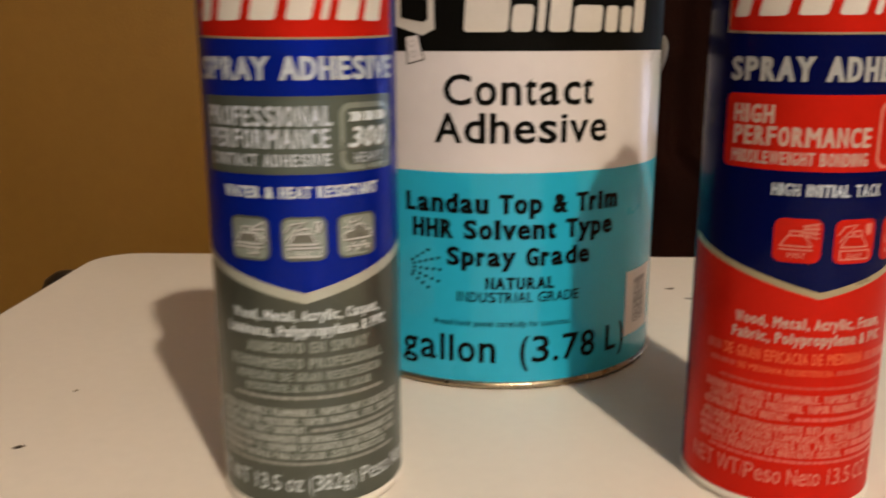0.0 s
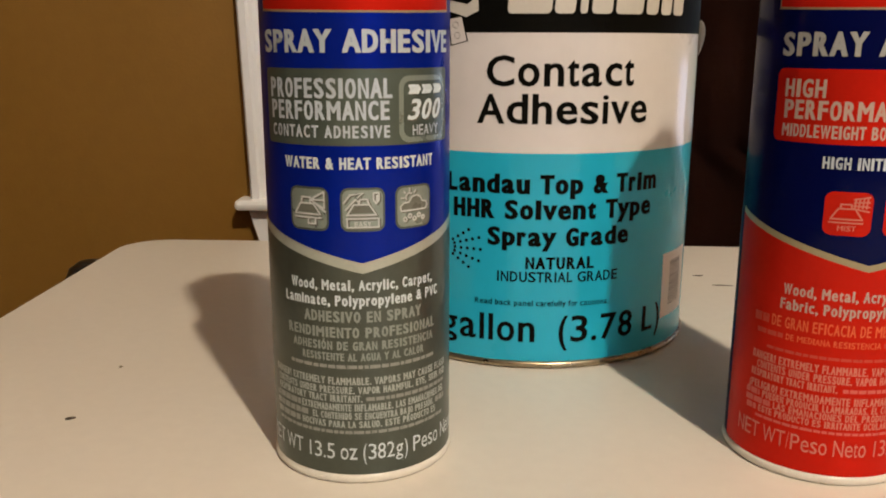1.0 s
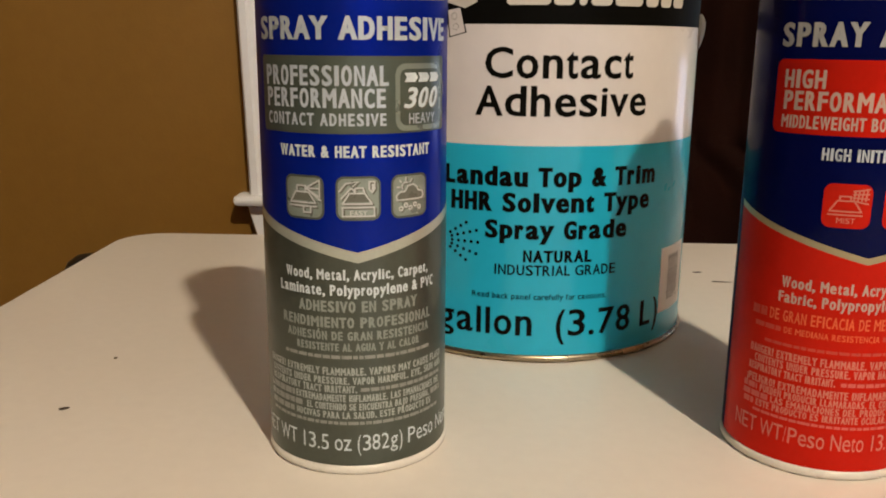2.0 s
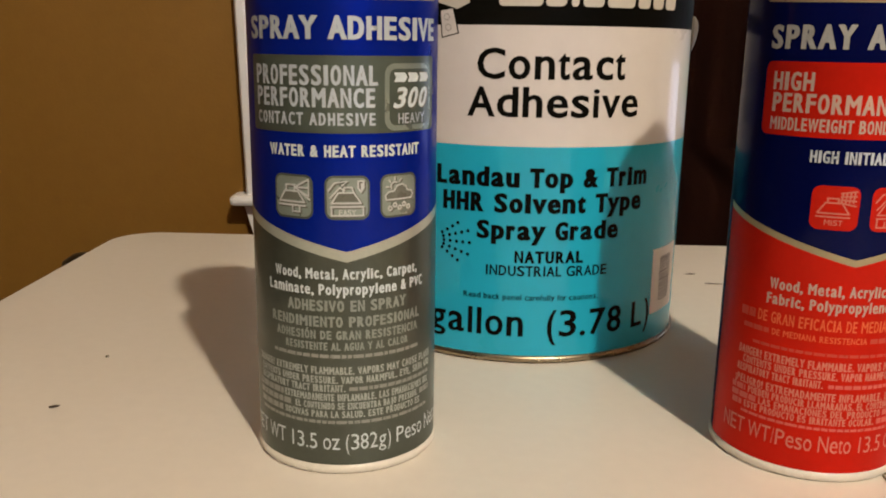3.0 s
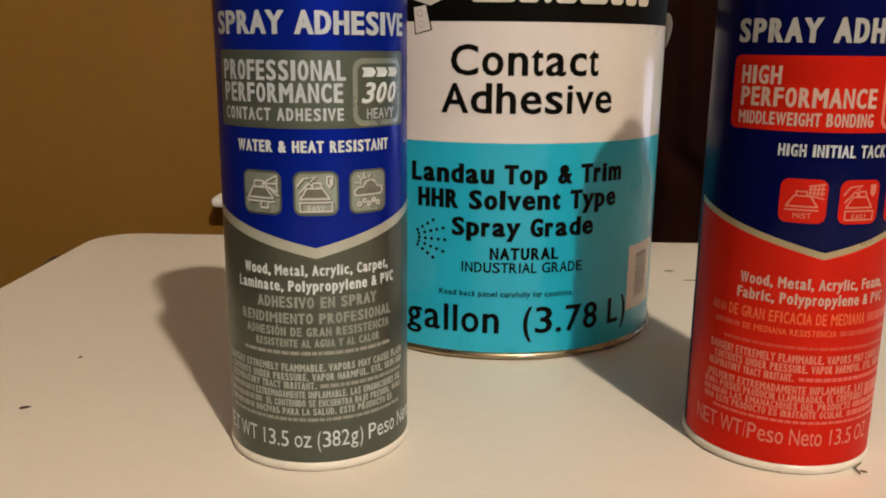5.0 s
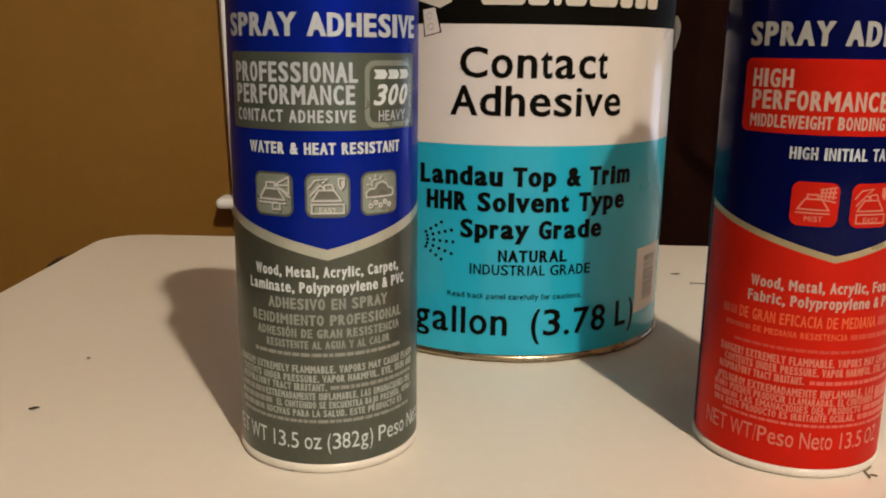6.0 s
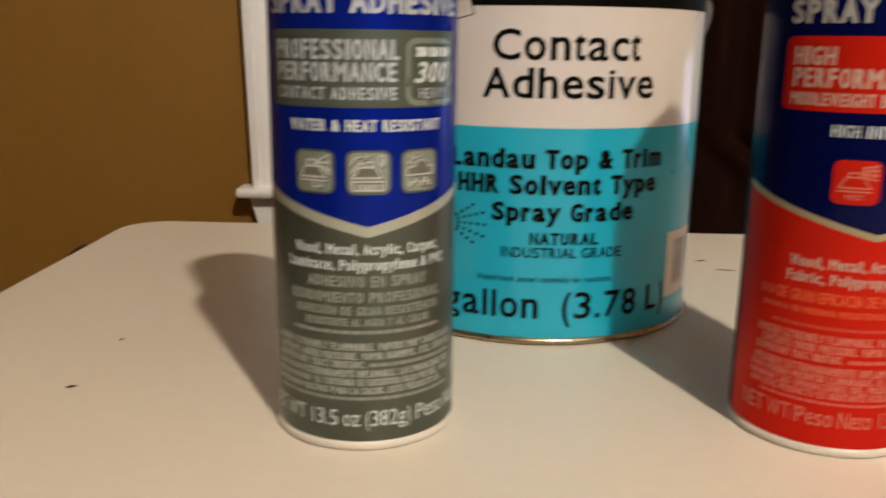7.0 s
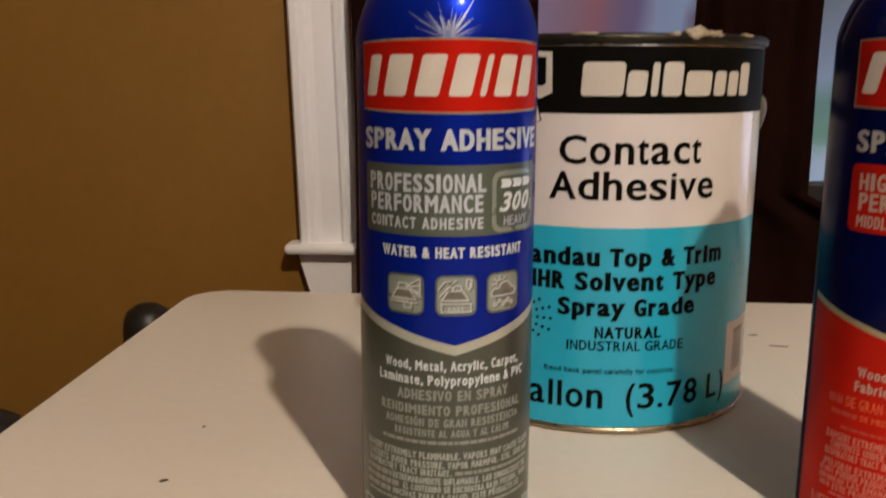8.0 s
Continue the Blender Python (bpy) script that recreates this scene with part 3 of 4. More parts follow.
def icon(can, a0, z0, drawing, face, edge, line, dark):
    """A small rounded picture badge, 25.6 degrees wide."""
    a1, z1 = a0 + 25.6, z0 + 0.0146
    badge = print_on("picture_badge", round_box(a0, a1, z0, z1, 0.0028, RC), RC, L1, edge, can)
    print_on("badge_face", round_box(a0 + 1.2, a1 - 1.2, z0 + 0.0007, z1 - 0.0007, 0.0023, RC), RC, L2, face, badge)
    at = lambda pts: [(a0 + 25.6 * u, z0 + 0.0146 * v) for u, v in pts]
    shade = [(0.22, 0.42), (0.34, 0.60), (0.62, 0.60), (0.76, 0.42)]
    if drawing == "cloud":
        shade = [(0.16, 0.43), (0.22, 0.57), (0.36, 0.60), (0.47, 0.72), (0.62, 0.69), (0.69, 0.58), (0.83, 0.54), (0.82, 0.43)]
    print_on("picture_shade", area(at(shade)), RC, L3, dark, badge)
    car = [(0.15, 0.38), (0.80, 0.38)], [(0.15, 0.38), (0.30, 0.62), (0.64, 0.62), (0.80, 0.38)], [(0.13, 0.30), (0.82, 0.30)]
    hoop = lambda u, v, r, f=0.0, t=360.0: [(u + r * math.cos(radians(f + (t - f) * k / 8)), v + r * math.sin(radians(f + (t - f) * k / 8))) for k in range(9)]
    extra = {
        "spray": ([(0.34, 0.62), (0.34, 0.76), (0.56, 0.76), (0.56, 0.62)], [(0.58, 0.72), (0.90, 0.90), (0.90, 0.52), (0.58, 0.70)], [(0.58, 0.71), (0.90, 0.71)], [(0.60, 0.70), (0.93, 0.44)], [(0.50, 0.30), (0.50, 0.16), (0.68, 0.16), (0.68, 0.30)]),
        "easy": ([(0.08, 0.66), (0.22, 0.84), (0.50, 0.88), (0.38, 0.78)], [(0.12, 0.50), (0.34, 0.74), (0.44, 0.66)], [(0.40, 0.62), (0.44, 0.74), (0.60, 0.74), (0.64, 0.62)], [(0.74, 0.88), (0.74, 0.72), (0.80, 0.64), (0.86, 0.72), (0.86, 0.88), (0.74, 0.88)], [(0.15, 0.30), (0.15, 0.10), (0.85, 0.10), (0.85, 0.30)]),
        "cloud": ([(0.14, 0.42), (0.12, 0.52), (0.20, 0.60), (0.34, 0.61), (0.42, 0.73), (0.56, 0.76), (0.67, 0.70), (0.71, 0.61), (0.84, 0.58), (0.88, 0.49), (0.82, 0.42), (0.14, 0.42)], hoop(0.36, 0.72, 0.10, 60, 210), [(0.36, 0.86), (0.36, 0.93)], [(0.25, 0.82), (0.20, 0.87)], [(0.21, 0.71), (0.14, 0.72)], [(0.48, 0.82), (0.53, 0.88)], *(hoop(0.24 + 0.125 * k, 0.22 + 0.07 * (k % 2), 0.045) for k in range(5))),
        "mist": ([(0.34, 0.62), (0.34, 0.72), (0.56, 0.72), (0.56, 0.62)], [(0.60, 0.84), (0.92, 0.90)], [(0.60, 0.77), (0.92, 0.79)], [(0.60, 0.70), (0.92, 0.68)], [(0.60, 0.63), (0.92, 0.57)], *([(0.62 + 0.08 * k, 0.64), (0.64 + 0.08 * k, 0.86)] for k in range(4))),
    }[drawing]
    if drawing == "easy":
        print_on("picture_fill", area(at([(0.75, 0.87), (0.75, 0.72), (0.80, 0.65), (0.85, 0.72), (0.85, 0.87)])), RC, L3, line, badge)
    for p in (*(car if drawing != "cloud" else ()), *extra):
        if dark is not face:
            print_on("picture_shade", strokes([[(a + 0.9, z - 0.00040) for a, z in at(p)]], 0.00060, RC), RC, L3 + 0.00003, dark, badge)
        print_on("picture_line", strokes([at(p)], 0.00052, RC), RC, L4, line, badge)
    if drawing in ("easy", "mist"):
        write(drawing.upper(), a0 + 8.0, a0 + 17.6, z0 + 0.0016, z0 + 0.0034, RC, L4, line, badge, 0.02)


# grey and blue can
grey_can = can_shell("spray_can", "blue and grey spray adhesive can with silver lettering", pose(0, 0, 0), M_BLUE, 0.0258, 0.2775)
MID = 7.5
DOME = ((0.1858, 0.0330), (0.1885, 0.0328), (0.1920, 0.0320), (0.1962, 0.0306), (0.2002, 0.0289))


def dome_radius(z):
    for (za, ra), (zb, rb) in zip(DOME, DOME[1:]):
        if z <= zb:
            return RC if z <= za else ra + (rb - ra) * (z - za) / (zb - za)
    return DOME[-1][1]


def ray(lean, tall, wide):
    """A thin printed ray that tapers upwards over the shoulder."""
    bm, t, n = bmesh.new(), radians(lean), 8
    rows = []
    for k in range(n + 1):
        u = k / n
        a, z = MID - 4.5 + math.degrees(tall * u * math.sin(t) / RC), 0.1853 + tall * u * math.cos(t)
        w = math.degrees(wide * (1 - 0.92 * u) / RC)
        r = dome_radius(z) + L1
        rows.append([bm.verts.new((r * math.sin(radians(b)), -r * math.cos(radians(b)), z)) for b in (a - w, a, a + w)])
    for p, q in zip(rows, rows[1:]):
        for i in range(2):
            bm.faces.new((p[i], p[i + 1], q[i + 1], q[i]))
    return bm


for lean, tall, wide in ((-72, 0.013, 0.0004), (-58, 0.017, 0.0004), (-40, 0.012, 0.0004), (-22, 0.008, 0.0009), (0, 0.006, 0.0016), (18, 0.008, 0.0011), (36, 0.017, 0.0008), (52, 0.011, 0.0007), (68, 0.012, 0.0005)):
    part("printed_ray", ray(lean, tall, wide), M_RAY, grey_can)
rng = random.Random(21)
for k in range(30):
    lean = rng.uniform(-78, 78)
    part("printed_ray", ray(lean, rng.uniform(0.0045, 0.0125), rng.uniform(0.00025, 0.0006)), M_RAY_SOFT, grey_can)
brand_band(grey_can, MID, 0.1625, 0.1842, 66)
low = chevron(MID, 0.0768, 0.0102)
print_on("silver_chevron", band(-180, 180, low, lambda a: low(a) + 0.0036), RC, L1, M_CHEVRON, grey_can)
panel = print_on("grey_panel", band(-180, 180, 0.0037, low), RC, L1, M_GREY, grey_can, "dull grey-green lower label")
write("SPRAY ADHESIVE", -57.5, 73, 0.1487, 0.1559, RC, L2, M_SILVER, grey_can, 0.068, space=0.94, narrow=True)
badge = print_on("olive_panel", round_box(-57, 72, 0.1194, 0.1438, 0.0015, RC), RC, L1, M_PANEL, grey_can, "olive grey panel")
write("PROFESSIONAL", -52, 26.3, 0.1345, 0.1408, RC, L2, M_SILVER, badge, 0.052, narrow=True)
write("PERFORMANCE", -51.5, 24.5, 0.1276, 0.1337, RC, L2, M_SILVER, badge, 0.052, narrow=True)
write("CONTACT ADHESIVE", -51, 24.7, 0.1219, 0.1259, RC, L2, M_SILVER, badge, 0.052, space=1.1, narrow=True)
frame_badge = print_on("number_badge", round_box(30.3, 68.5, 0.1200, 0.1415, 0.0036, RC), RC, L2, M_ICON, grey_can)
print_on("badge_face", round_box(33.2, 65.6, 0.1217, 0.1398, 0.0026, RC), RC, L3, M_PANEL, frame_badge)
for k in range(3):
    a = 36.0 + 9.6 * k
    print_on("arrow_mark", area([(a, 0.1356), (a + 7.4, 0.1356), (a + 9.6, 0.1371), (a + 7.4, 0.1386), (a, 0.1386), (a + 1.4, 0.1371)]), RC, L4, M_WHITE, frame_badge)
write("300", 35.9, 64.4, 0.1268, 0.1336, RC, L3 + 0.00004, M_ICON_DARK, frame_badge, 0.075, 0.25, "dark edge of the number")
write("300", 35.5, 63.5, 0.1273, 0.1339, RC, L4, M_WHITE, frame_badge, 0.05, 0.25, narrow=True)
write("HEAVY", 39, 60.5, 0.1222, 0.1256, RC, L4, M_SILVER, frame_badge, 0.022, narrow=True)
write("WATER & HEAT RESISTANT", -40.2, 55.3, 0.1118, 0.1156, RC, L2, M_WHITE, grey_can, 0.062, narrow=True)
for a0, what in ((-36.9, "spray"), (-4.5, "easy"), (27.4, "cloud")):
    icon(grey_can, a0, 0.0912, what, M_ICON, M_PANEL, M_ICON_LINE, M_ICON_DARK)
write("Wood, Metal, Acrylic, Carpet,", -38.8, 54.4, 0.0710, 0.0746, RC, L2, M_WHITE, panel, 0.054, narrow=True)
write("Laminate, Polypropylene & PVC", -44.6, 59.8, 0.0656, 0.0693, RC, L2, M_WHITE, panel, 0.054, narrow=True)
write("ADHESIVO EN SPRAY", -29.6, 44.8, 0.0598, 0.0637, RC, L2, M_PALE_ROW, panel, 0.066, narrow=True)
write("RENDIMIENTO PROFESIONAL", -43, 56.8, 0.0543, 0.0580, RC, L2, M_PALE_ROW, panel, 0.066, narrow=True)
write("ADHESIÓN DE GRAN RESISTENCIA", -39.3, 55, 0.0499, 0.0530, RC, L2, M_PALE_ROW, panel, 0.066, narrow=True)
write("RESISTENTE AL AGUA Y AL CALOR", -32, 46.6, 0.0460, 0.0488, RC, L2, M_PALE_ROW, panel, 0.066, narrow=True)
bars(-42, 56, 0.0431, 0.0446, RC, L2, M_PALE_DIM, panel, 1, (4, 12))
write("DANGER! EXTREMELY FLAMMABLE. VAPORS MAY CAUSE FLASH", -60, 70, 0.0373, 0.0400, RC, L2, M_PALE, panel, 0.058, narrow=True)
write("CONTENTS UNDER PRESSURE. VAPOR HARMFUL. EYE, SKIN AND", -58, 70, 0.0340, 0.0366, RC, L2, M_PALE, panel, 0.058, narrow=True)
write("RESPIRATORY TRACT IRRITANT.", -58, 6, 0.0309, 0.0335, RC, L2, M_PALE, panel, 0.058, narrow=True)
bars(8, 69, 0.0312, 0.0328, RC, L2, M_PALE_DIM, panel, 2, (4, 9))
bars(-61, -35, 0.0276, 0.0302, RC, L2, M_PALE_DIM, panel, 3, (6, 12))
write("EXTREMADAMENTE INFLAMABLE. LAS EMANACIONES DEL", -34, 68, 0.0276, 0.0302, RC, L2, M_PALE, panel, 0.058, narrow=True)
bars(-61, -28, 0.0245, 0.0270, RC, L2, M_PALE_DIM, panel, 4, (6, 14))
write("EL CONTENIDO SE ENCUENTRA BAJO PRESIÓN.", -26, 56, 0.0245, 0.0270, RC, L2, M_PALE, panel, 0.058, narrow=True)
bars(58, 69, 0.0245, 0.0270, RC, L2, M_PALE_DIM, panel, 5, (4, 8))
bars(-60, -36, 0.0214, 0.0239, RC, L2, M_PALE_DIM, panel, 6, (6, 12))
write("NOCIVAS PARA LA SALUD. ESTE PRODUCTO ES", -34, 58, 0.0214, 0.0239, RC, L2, M_PALE, panel, 0.058, narrow=True)
bars(-58, 66, 0.0190, 0.0204, RC, L2, M_PALE_DIM, panel, 7, (4, 12))
write("NET WT 13.5 oz (382g) Peso Neto", -73, 85, 0.0094, 0.0152, RC, L2, M_WHITE, panel, 0.0)

# red and blue can
red_can = can_shell("spray_can", "blue and red spray adhesive can with pale lettering", pose(0.1747, 0.0005, 0), M_NAVY, 0.0135, 0.230)
MID = -4.6
brand_band(red_can, MID, 0.1636, 0.1855, 66)
low = chevron(MID, 0.0779, 0.0105)
print_on("gold_chevron", band(-94, 140, low, lambda a: low(a) + 0.0023), RC, L1, M_GOLD, red_can)
panel = print_on("red_panel", band(-94, 140, 0.0037, low), RC, L1, M_RED, red_can, "bright red lower label")
write("SPRAY ADHESIVE", -66.2, 58, 0.1478, 0.1554, RC, L2, M_SILVER_DULL, red_can, 0.066, narrow=True)
badge = print_on("red_badge", round_box(-67.8, 59, 0.1198, 0.1438, 0.0024, RC), RC, L1, M_RED, red_can, "red panel")
write("HIGH", -61.6, -37.2, 0.1346, 0.1405, RC, L2, M_BEIGE, badge, 0.048, narrow=True)
write("PERFORMANCE", -61, 15.5, 0.1275, 0.1337, RC, L2, M_BEIGE, badge, 0.048, narrow=True)
write("MIDDLEWEIGHT BONDING", -61.4, 14.7, 0.1216, 0.1258, RC, L2, M_BEIGE, badge, 0.040, narrow=True)
frame_badge = print_on("number_badge", round_box(20, 54, 0.1206, 0.1420, 0.0036, RC), RC, L2, M_PINK, red_can)
print_on("badge_face", round_box(22, 52, 0.1217, 0.1409, 0.0028, RC), RC, L3, M_RED, frame_badge)
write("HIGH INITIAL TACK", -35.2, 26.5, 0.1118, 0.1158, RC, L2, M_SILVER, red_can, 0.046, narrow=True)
for a0, what in ((-32, "mist"), (0.2, "easy"), (32.4, "cloud")):
    icon(red_can, a0, 0.0900, what, M_RED, M_RED, M_PINK, M_RED)
write("Wood, Metal, Acrylic, Foam,", -50.2, 40, 0.0674, 0.0712, RC, L2, M_BEIGE, panel, 0.048, narrow=True)
write("Fabric, Polypropylene & PVC", -51.4, 42, 0.0620, 0.0658, RC, L2, M_BEIGE, panel, 0.048, narrow=True)
bars(-69, -58, 0.0552, 0.0590, RC, L2, M_ORANGE_DIM, panel, 8, (9, 10))
write("DE GRAN EFICACIA DE MEDIANA", -56, 27, 0.0552, 0.0592, RC, L2, M_ORANGE, panel, 0.024, narrow=True)
bars(29, 60, 0.0552, 0.0590, RC, L2, M_ORANGE_DIM, panel, 9, (9, 14))
bars(-66, -48, 0.0511, 0.0532, RC, L2, M_ORANGE_DIM, panel, 10, (8, 14))
write("DE MEDIANA RESISTENCIA", -46, 8, 0.0511, 0.0533, RC, L2, M_ORANGE, panel, 0.026, narrow=True)
bars(10, 56, 0.0511, 0.0532, RC, L2, M_ORANGE_DIM, panel, 11, (5, 12))
bars(-58, 50, 0.0462, 0.0475, RC, L2, M_ORANGE_DIM, panel, 12, (5, 12))
write("DANGER! EXTREMELY FLAMMABLE. VAPORS MAY CAUSE FLASH", -68, 60, 0.0413, 0.0443, RC, L2, M_PINK, panel, 0.052, narrow=True)
write("CONTENTS UNDER PRESSURE. VAPOR HARMFUL. EYE, SKIN AND", -64, 60, 0.0379, 0.0408, RC, L2, M_PINK, panel, 0.052, narrow=True)
write("RESPIRATORY TRACT IRRITANT.", -68, -14, 0.0346, 0.0374, RC, L2, M_PINK, panel, 0.052, narrow=True)
bars(-11, 58, 0.0348, 0.0364, RC, L2, M_PINK_DIM, panel, 13, (4, 9))
write("¡PELIGRO! EXTREMADAMENTE INFLAMABLE. LAS", -69, 34, 0.0302, 0.0331, RC, L2, M_PINK, panel, 0.052, narrow=True)
write("PUEDEN PRODUCIR LLAMARADAS. EL CONTENIDO", -58, 34, 0.0272, 0.0299, RC, L2, M_PINK, panel, 0.052, narrow=True)
bars(-71, -60, 0.0272, 0.0298, RC, L2, M_PINK_DIM, panel, 14, (5, 10))
bars(36, 60, 0.0272, 0.0330, RC, L2, M_PINK_DIM, panel, 15, (5, 9))
bars(-71, -52, 0.0243, 0.0269, RC, L2, M_PINK_DIM, panel, 16, (8, 14))
bars(26, 58, 0.0243, 0.0269, RC, L2, M_PINK_DIM, panel, 20, (6, 12))
write("LAS EMANACIONES DEL PRODUCTO", -50, 24, 0.0243, 0.0269, RC, L2, M_PINK, panel, 0.052, narrow=True)
bars(-70, -62, 0.0214, 0.0240, RC, L2, M_PINK_DIM, panel, 17, (7, 9))
write("ESTE PRODUCTO ES IRRITANTE OCULAR.", -60, 20, 0.0214, 0.0240, RC, L2, M_PINK, panel, 0.052, narrow=True)
bars(22, 58, 0.0214, 0.0238, RC, L2, M_PINK_DIM, panel, 18, (5, 10))
bars(-62, 54, 0.0192, 0.0204, RC, L2, M_PINK_DIM, panel, 19, (4, 12))
write("NET WT/Peso Neto 13.5 OZ", -76.5, 43.6, 0.0112, 0.0172, RC, L2, M_PINK, panel, 0.0)

# ---- gallon can ----
RG = 0.084
G1, G2, G3 = 0.00010, 0.00020, 0.00030
gallon = thing("gallon_can", "round gallon metal can of contact adhesive with teal label", "metal can", pose(0.0774, 0.1635, 0), "adhesive cans on the table")
sharp(part("body", lathe([(RG - 0.001, 0.0020), (RG, 0.0034), (RG, 0.1870), (RG - 0.001, 0.1885)], 192), M_TIN, gallon, "tinplate body"), 50)
sharp(part("bottom_rim", lathe([(RG - 0.003, 0.0), (RG + 0.0002, 0.0002), (RG + 0.0012, 0.0010), (RG + 0.0012, 0.0024), (RG + 0.0003, 0.0034), (RG - 0.001, 0.0036)], 192), M_TARNISH, gallon, "rolled bare metal rim"), 60)
sharp(part("top_rim", lathe([(RG - 0.001, 0.1872), (RG + 0.0008, 0.1878), (RG + 0.0018, 0.1890), (RG + 0.0018, 0.1912), (RG + 0.0006, 0.1924), (RG - 0.0012, 0.1924), (RG - 0.0026, 0.1912), (RG - 0.0030, 0.1875), (RG - 0.012, 0.1868), (RG - 0.013, 0.1842), (RG - 0.016, 0.1836), (RG - 0.018, 0.1862), (RG - 0.020, 0.1866)], 192), M_DIRTY_TIN, gallon, "blackened rolled metal rim"), 60)
sharp(part("lid", lathe([(RG - 0.0203, 0.1840), (RG - 0.0203, 0.1870), (RG - 0.023, 0.1872), (RG - 0.025, 0.1852), (0.02, 0.1850)], 128), M_TIN, gallon, "pressed metal lid"))
teal = print_on("teal_label", band(-180, 180, 0.0036, 0.1031, 2.0), RG, G1, M_TEAL, gallon, "teal lower label")
white = print_on("white_label", band(-180, 180, 0.1031, 0.1562, 2.0), RG, G1, M_CREAM, gallon, "cream white middle label")
black = print_on("black_label", band(-180, 180, 0.1562, 0.1868, 2.0), RG, G1, M_INK, gallon, "black upper label")
for s, e, top in ((0.0, 13.6, 0.1796), (13.9, 20.6, 0.1757), (21.6, 24.4, 0.1796), (25.2, 32.4, 0.1796), (33.0, 43.4, 0.1757), (44.2, 49.8, 0.1757), (50.6, 56.2, 0.1757), (56.9, 63.2, 0.1796)):
    a = -13.4 + s
    print_on("brand_block", soft_slant(a, a + e - s - 0.5, 0.1643, top, 0.7, 0.0020, RG), RG, G2, M_BLOCK, black, "plain pale block")
print_on("brand_mark", area([(-36, 0.1672), (-26.4, 0.1630), (-22.4, 0.1656), (-22.7, 0.1842), (-36, 0.1850)]), RG, G2, M_BLOCK, black, "plain pale block")
print_on("brand_mark", area([(-34, 0.1708), (-26.0, 0.1686), (-24.5, 0.1700), (-24.6, 0.1818), (-34, 0.1826)]), RG, G3, M_INK, black, "plain black block")
tag = print_on("tag_picture", area([(-31.8, 0.1503), (-25.7, 0.1525), (-27.7, 0.1637), (-32.6, 0.1626)]), RG, G2, M_INK, white)
print_on("tag_face", area([(-31.4, 0.1509), (-26.2, 0.1528), (-28.0, 0.1632), (-32.2, 0.1622)]), RG, G3, M_CREAM, tag)
ring = lambda a, z, r: [(a + math.degrees(r * math.cos(radians(30 * k)) / RG), z + r * math.sin(radians(30 * k))) for k in range(13)]
print_on("tag_holes", strokes([ring(-29.98, 0.1596, 0.0014), ring(-29.4, 0.1550, 0.0014)], 0.0002, RG), RG, 0.0004, M_GREYBAR, tag)
write("Contact", -19.6, 27.4, 0.1330, 0.1464, RG, G2, M_INK, white, 0.034)
write("Adhesive", -22.4, 33.3, 0.1163, 0.1295, RG, G2, M_INK, white, 0.034)
write("Landau Top & Trim", -32.8, 39.7, 0.0845, 0.0935, RG, G2, M_INK, teal, 0.080, space=0.94, narrow=True)
write("HHR Solvent Type", -30.4, 37.5, 0.0726, 0.0816, RG, G2, M_INK, teal, 0.080, space=0.94, narrow=True)
write("Spray Grade", -18.6, 28.3, 0.0600, 0.0688, RG, G2, M_INK, teal, 0.080, space=0.94, narrow=True)
write("NATURAL", -6.2, 16, 0.0491, 0.0549, RG, G2, M_INK, teal, 0.070, narrow=True)
write("INDUSTRIAL GRADE", -15.2, 24.7, 0.0428, 0.0478, RG, G2, M_INK, teal, 0.034)
write("Read back panel carefully for cautions.", -22.6, 22, 0.0311, 0.0338, RG, G2, M_INK, teal, 0.030)
write("1 gallon", -43, -2.7, 0.0132, 0.0262, RG, G2, M_INK, teal, 0.030)
write("(3.78 L)", 5, 46.3, 0.0132, 0.0262, RG, G2, M_INK, teal, 0.030)
spots = []
for k in range(5):
    t = radians(-33 + 16.5 * k)
    for j in range(4 if k in (0, 4) else 5):
        r = 0.0066 + 0.0033 * j
        spots.append((-34.4 + math.degrees(r * math.cos(t) / RG), 0.0573 + r * math.sin(t)))
for spot in spots:
    print_on("spray_dot", dots([spot], 0.00085, RG), RG, G2, M_INK, teal)
sticker = print_on("barcode_sticker", area([(46.8, 0.0170), (66.8, 0.0170), (66.8, 0.0502), (46.8, 0.0502)]), RG, G2, M_STICKER, gallon, "white barcode sticker")
rng = random.Random(4)
z = 0.0225
while z < 0.0460:
    h = rng.choice((0.0003, 0.0005, 0.0008))
    print_on("barcode_bar", area([(52, z), (61.5, z), (61.5, z + h), (52, z + h)]), RG, G3, M_GREYBAR, sticker)
    z += h + rng.choice((0.0003, 0.0005, 0.0007))


def ear(angle):
    """A riveted ear for the carrying wire."""
    bm = lathe([(0.0066, 0.0), (0.0070, 0.0012), (0.0060, 0.0019), (0.0046, 0.0027), (0.0026, 0.0032), (0.0008, 0.0033)], 32)
    for v in bm.verts:
        if v.co.y < 0:
            v.co.y *= 1.5
            v.co.z *= 1 + 40 * v.co.y
    t = radians(angle)
    m = Matrix.Translation((RG * math.sin(t), -RG * math.cos(t), 0.1562)) @ Matrix.Rotation(t, 4, "Z") @ Matrix.Rotation(radians(90), 4, "X")
    bmesh.ops.transform(bm, matrix=m, verts=bm.verts[:])
    return bm


for angle in (77, -103):
    sharp(part("handle_ear", ear(angle), M_EAR, gallon, "dull metal handle ear"))


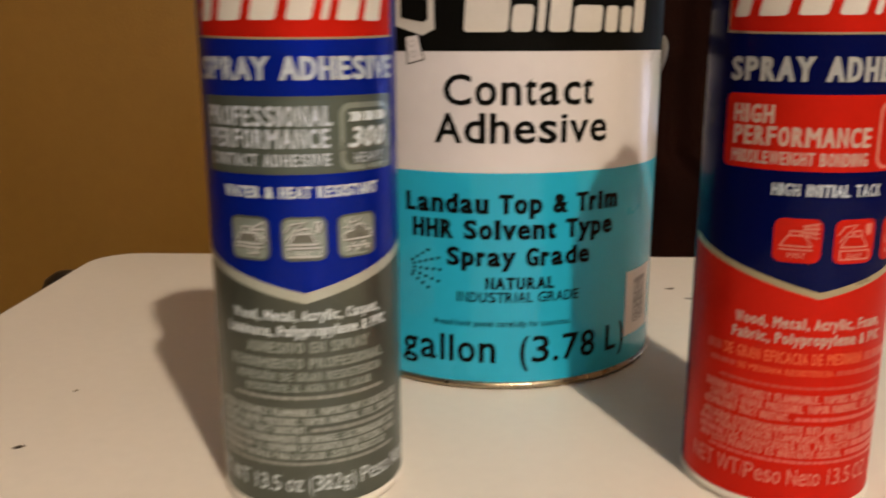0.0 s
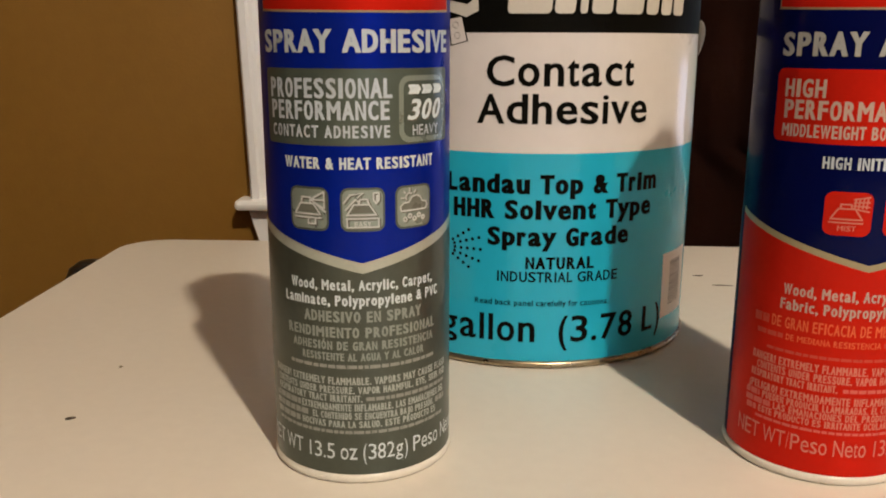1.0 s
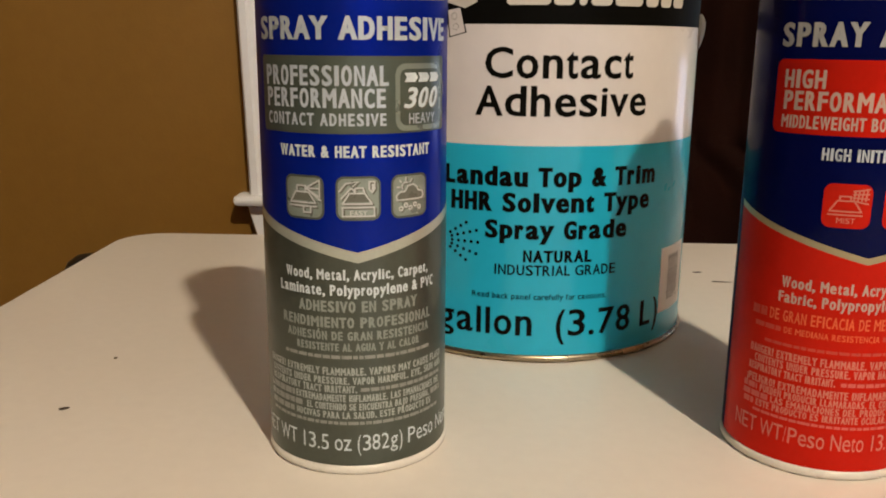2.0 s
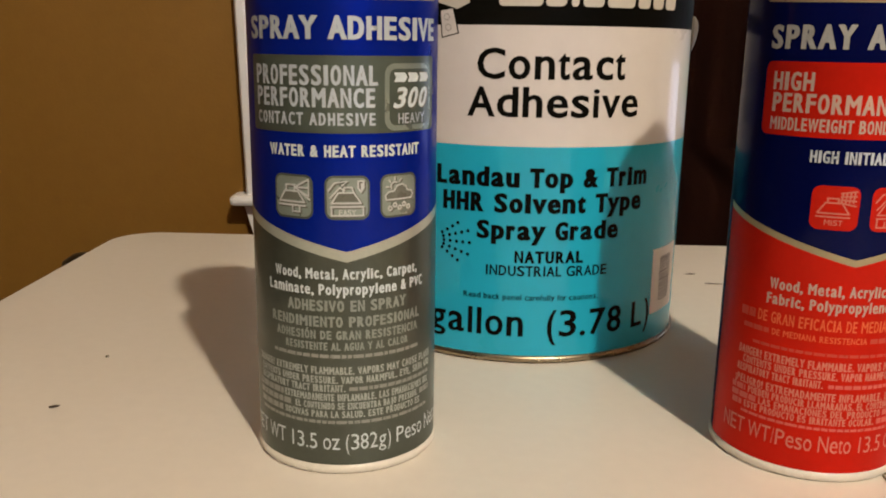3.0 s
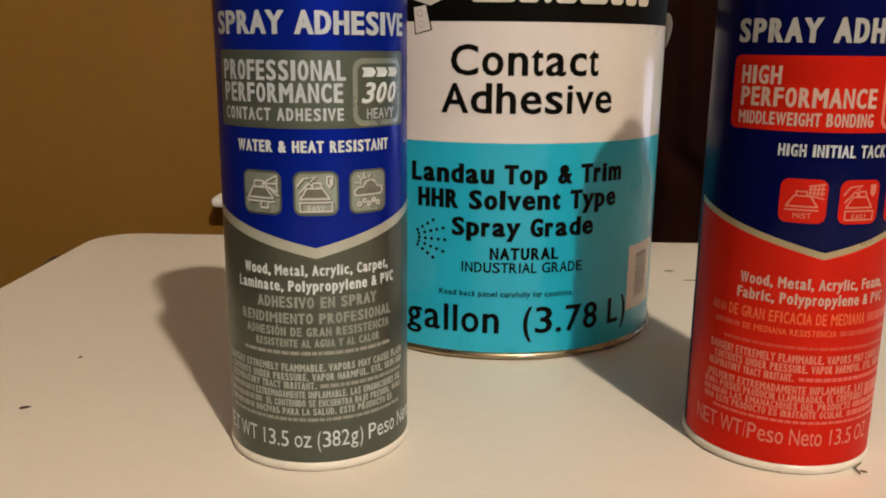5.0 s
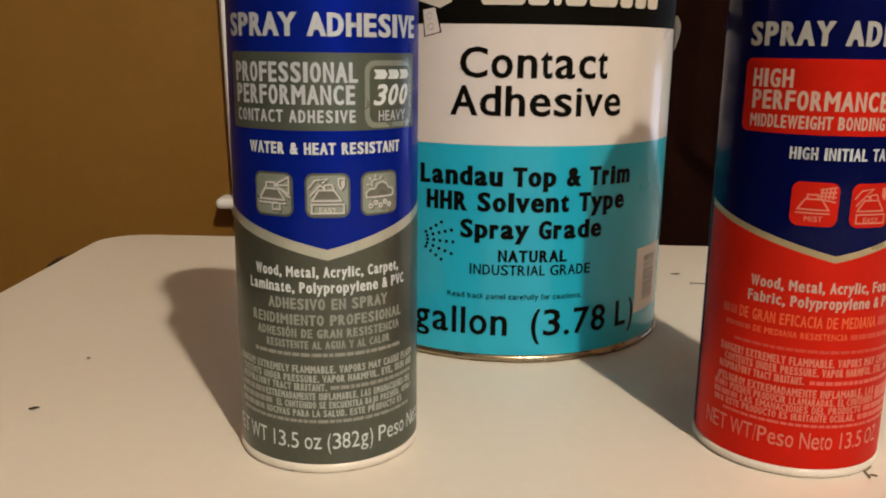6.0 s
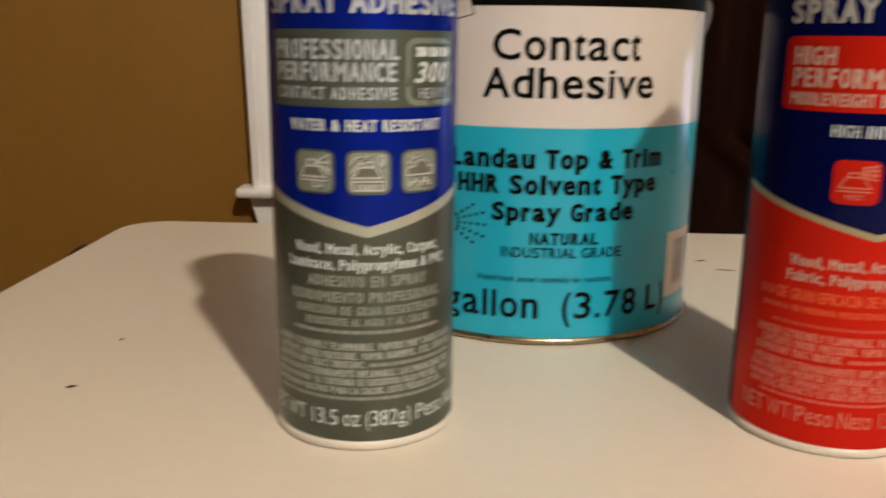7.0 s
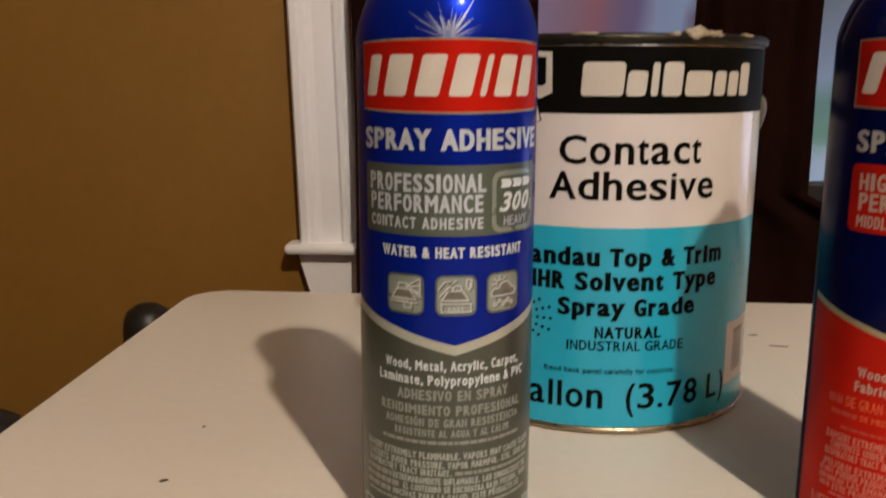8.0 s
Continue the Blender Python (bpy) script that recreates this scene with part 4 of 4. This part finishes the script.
def glue_lump(angle, wide, tall, seed):
    """A lump of dried adhesive on the rim."""
    bm = bmesh.new()
    bmesh.ops.create_icosphere(bm, subdivisions=3, radius=1)
    for v in bm.verts:
        n = noise.noise(v.co * 1.7 + Vector((seed, 0, 0)))
        v.co = Vector((v.co.x * wide, v.co.y * 0.0028, v.co.z * tall)) * (1 + 0.55 * n)
    t = radians(angle)
    m = Matrix.Translation(((RG - 0.0004) * math.sin(t), -(RG - 0.0004) * math.cos(t), 0.1920)) @ Matrix.Rotation(t, 4, "Z")
    bmesh.ops.transform(bm, matrix=m, verts=bm.verts[:])
    return bm


for k, (angle, wide, tall) in enumerate(((24, 0.0085, 0.0032), (30, 0.0050, 0.0020), (15, 0.004, 0.0010), (47, 0.004, 0.0010), (-12, 0.006, 0.0009))):
    part("dried_glue", glue_lump(angle, wide, tall, k + 1), M_GLUE, gallon, "lump of dried adhesive", smooth=True)

# ---- crumbs and scratches on the tabletop ----


def crumb(x, y, long, wide, turn, seed, label="small dark crumb lying on the tabletop", mat=M_CRUMB):
    bm = bmesh.new()
    bmesh.ops.create_icosphere(bm, subdivisions=2, radius=0.5)
    for v in bm.verts:
        n = noise.noise(v.co * 4 + Vector((seed * 3.1, 0, 0)))
        v.co = Vector((v.co.x * long, (v.co.y + 0.35 * math.sin(3 * v.co.x + seed)) * wide, v.co.z * wide * 0.7)) * (1 + 0.5 * n)
    bmesh.ops.translate(bm, verts=bm.verts[:], vec=(0, 0, -min(v.co.z for v in bm.verts)))
    ob = part("crumb", bm, mat)
    ob.matrix_world = pose(x, y, 0, 0, 0, turn)
    return tagged(ob, label, "crumb", "crumbs on the table")


crumb(-0.1235, 0.0185, 0.0045, 0.0014, 22, 1)
PALE_CRUMB = "small brown crumb lying on the tabletop"
crumb(-0.1243, 0.0772, 0.0020, 0.0012, 70, 2, PALE_CRUMB, M_CRUMB_PALE)
crumb(0.1970, -0.0236, 0.0086, 0.0010, 48, 5, PALE_CRUMB, M_CRUMB_PALE)
crumb(0.1938, -0.0294, 0.0056, 0.0011, 78, 6, PALE_CRUMB, M_CRUMB_PALE)
crumb(0.1958, -0.0300, 0.0028, 0.0010, -40, 7, PALE_CRUMB, M_CRUMB_PALE)
crumb(0.2082, 0.2264, 0.0125, 0.0009, -4, 3, "thin dark thread-like flake on the tabletop")
crumb(0.1990, 0.2500, 0.0070, 0.0010, 8, 4, "thin dark thread-like flake on the tabletop")
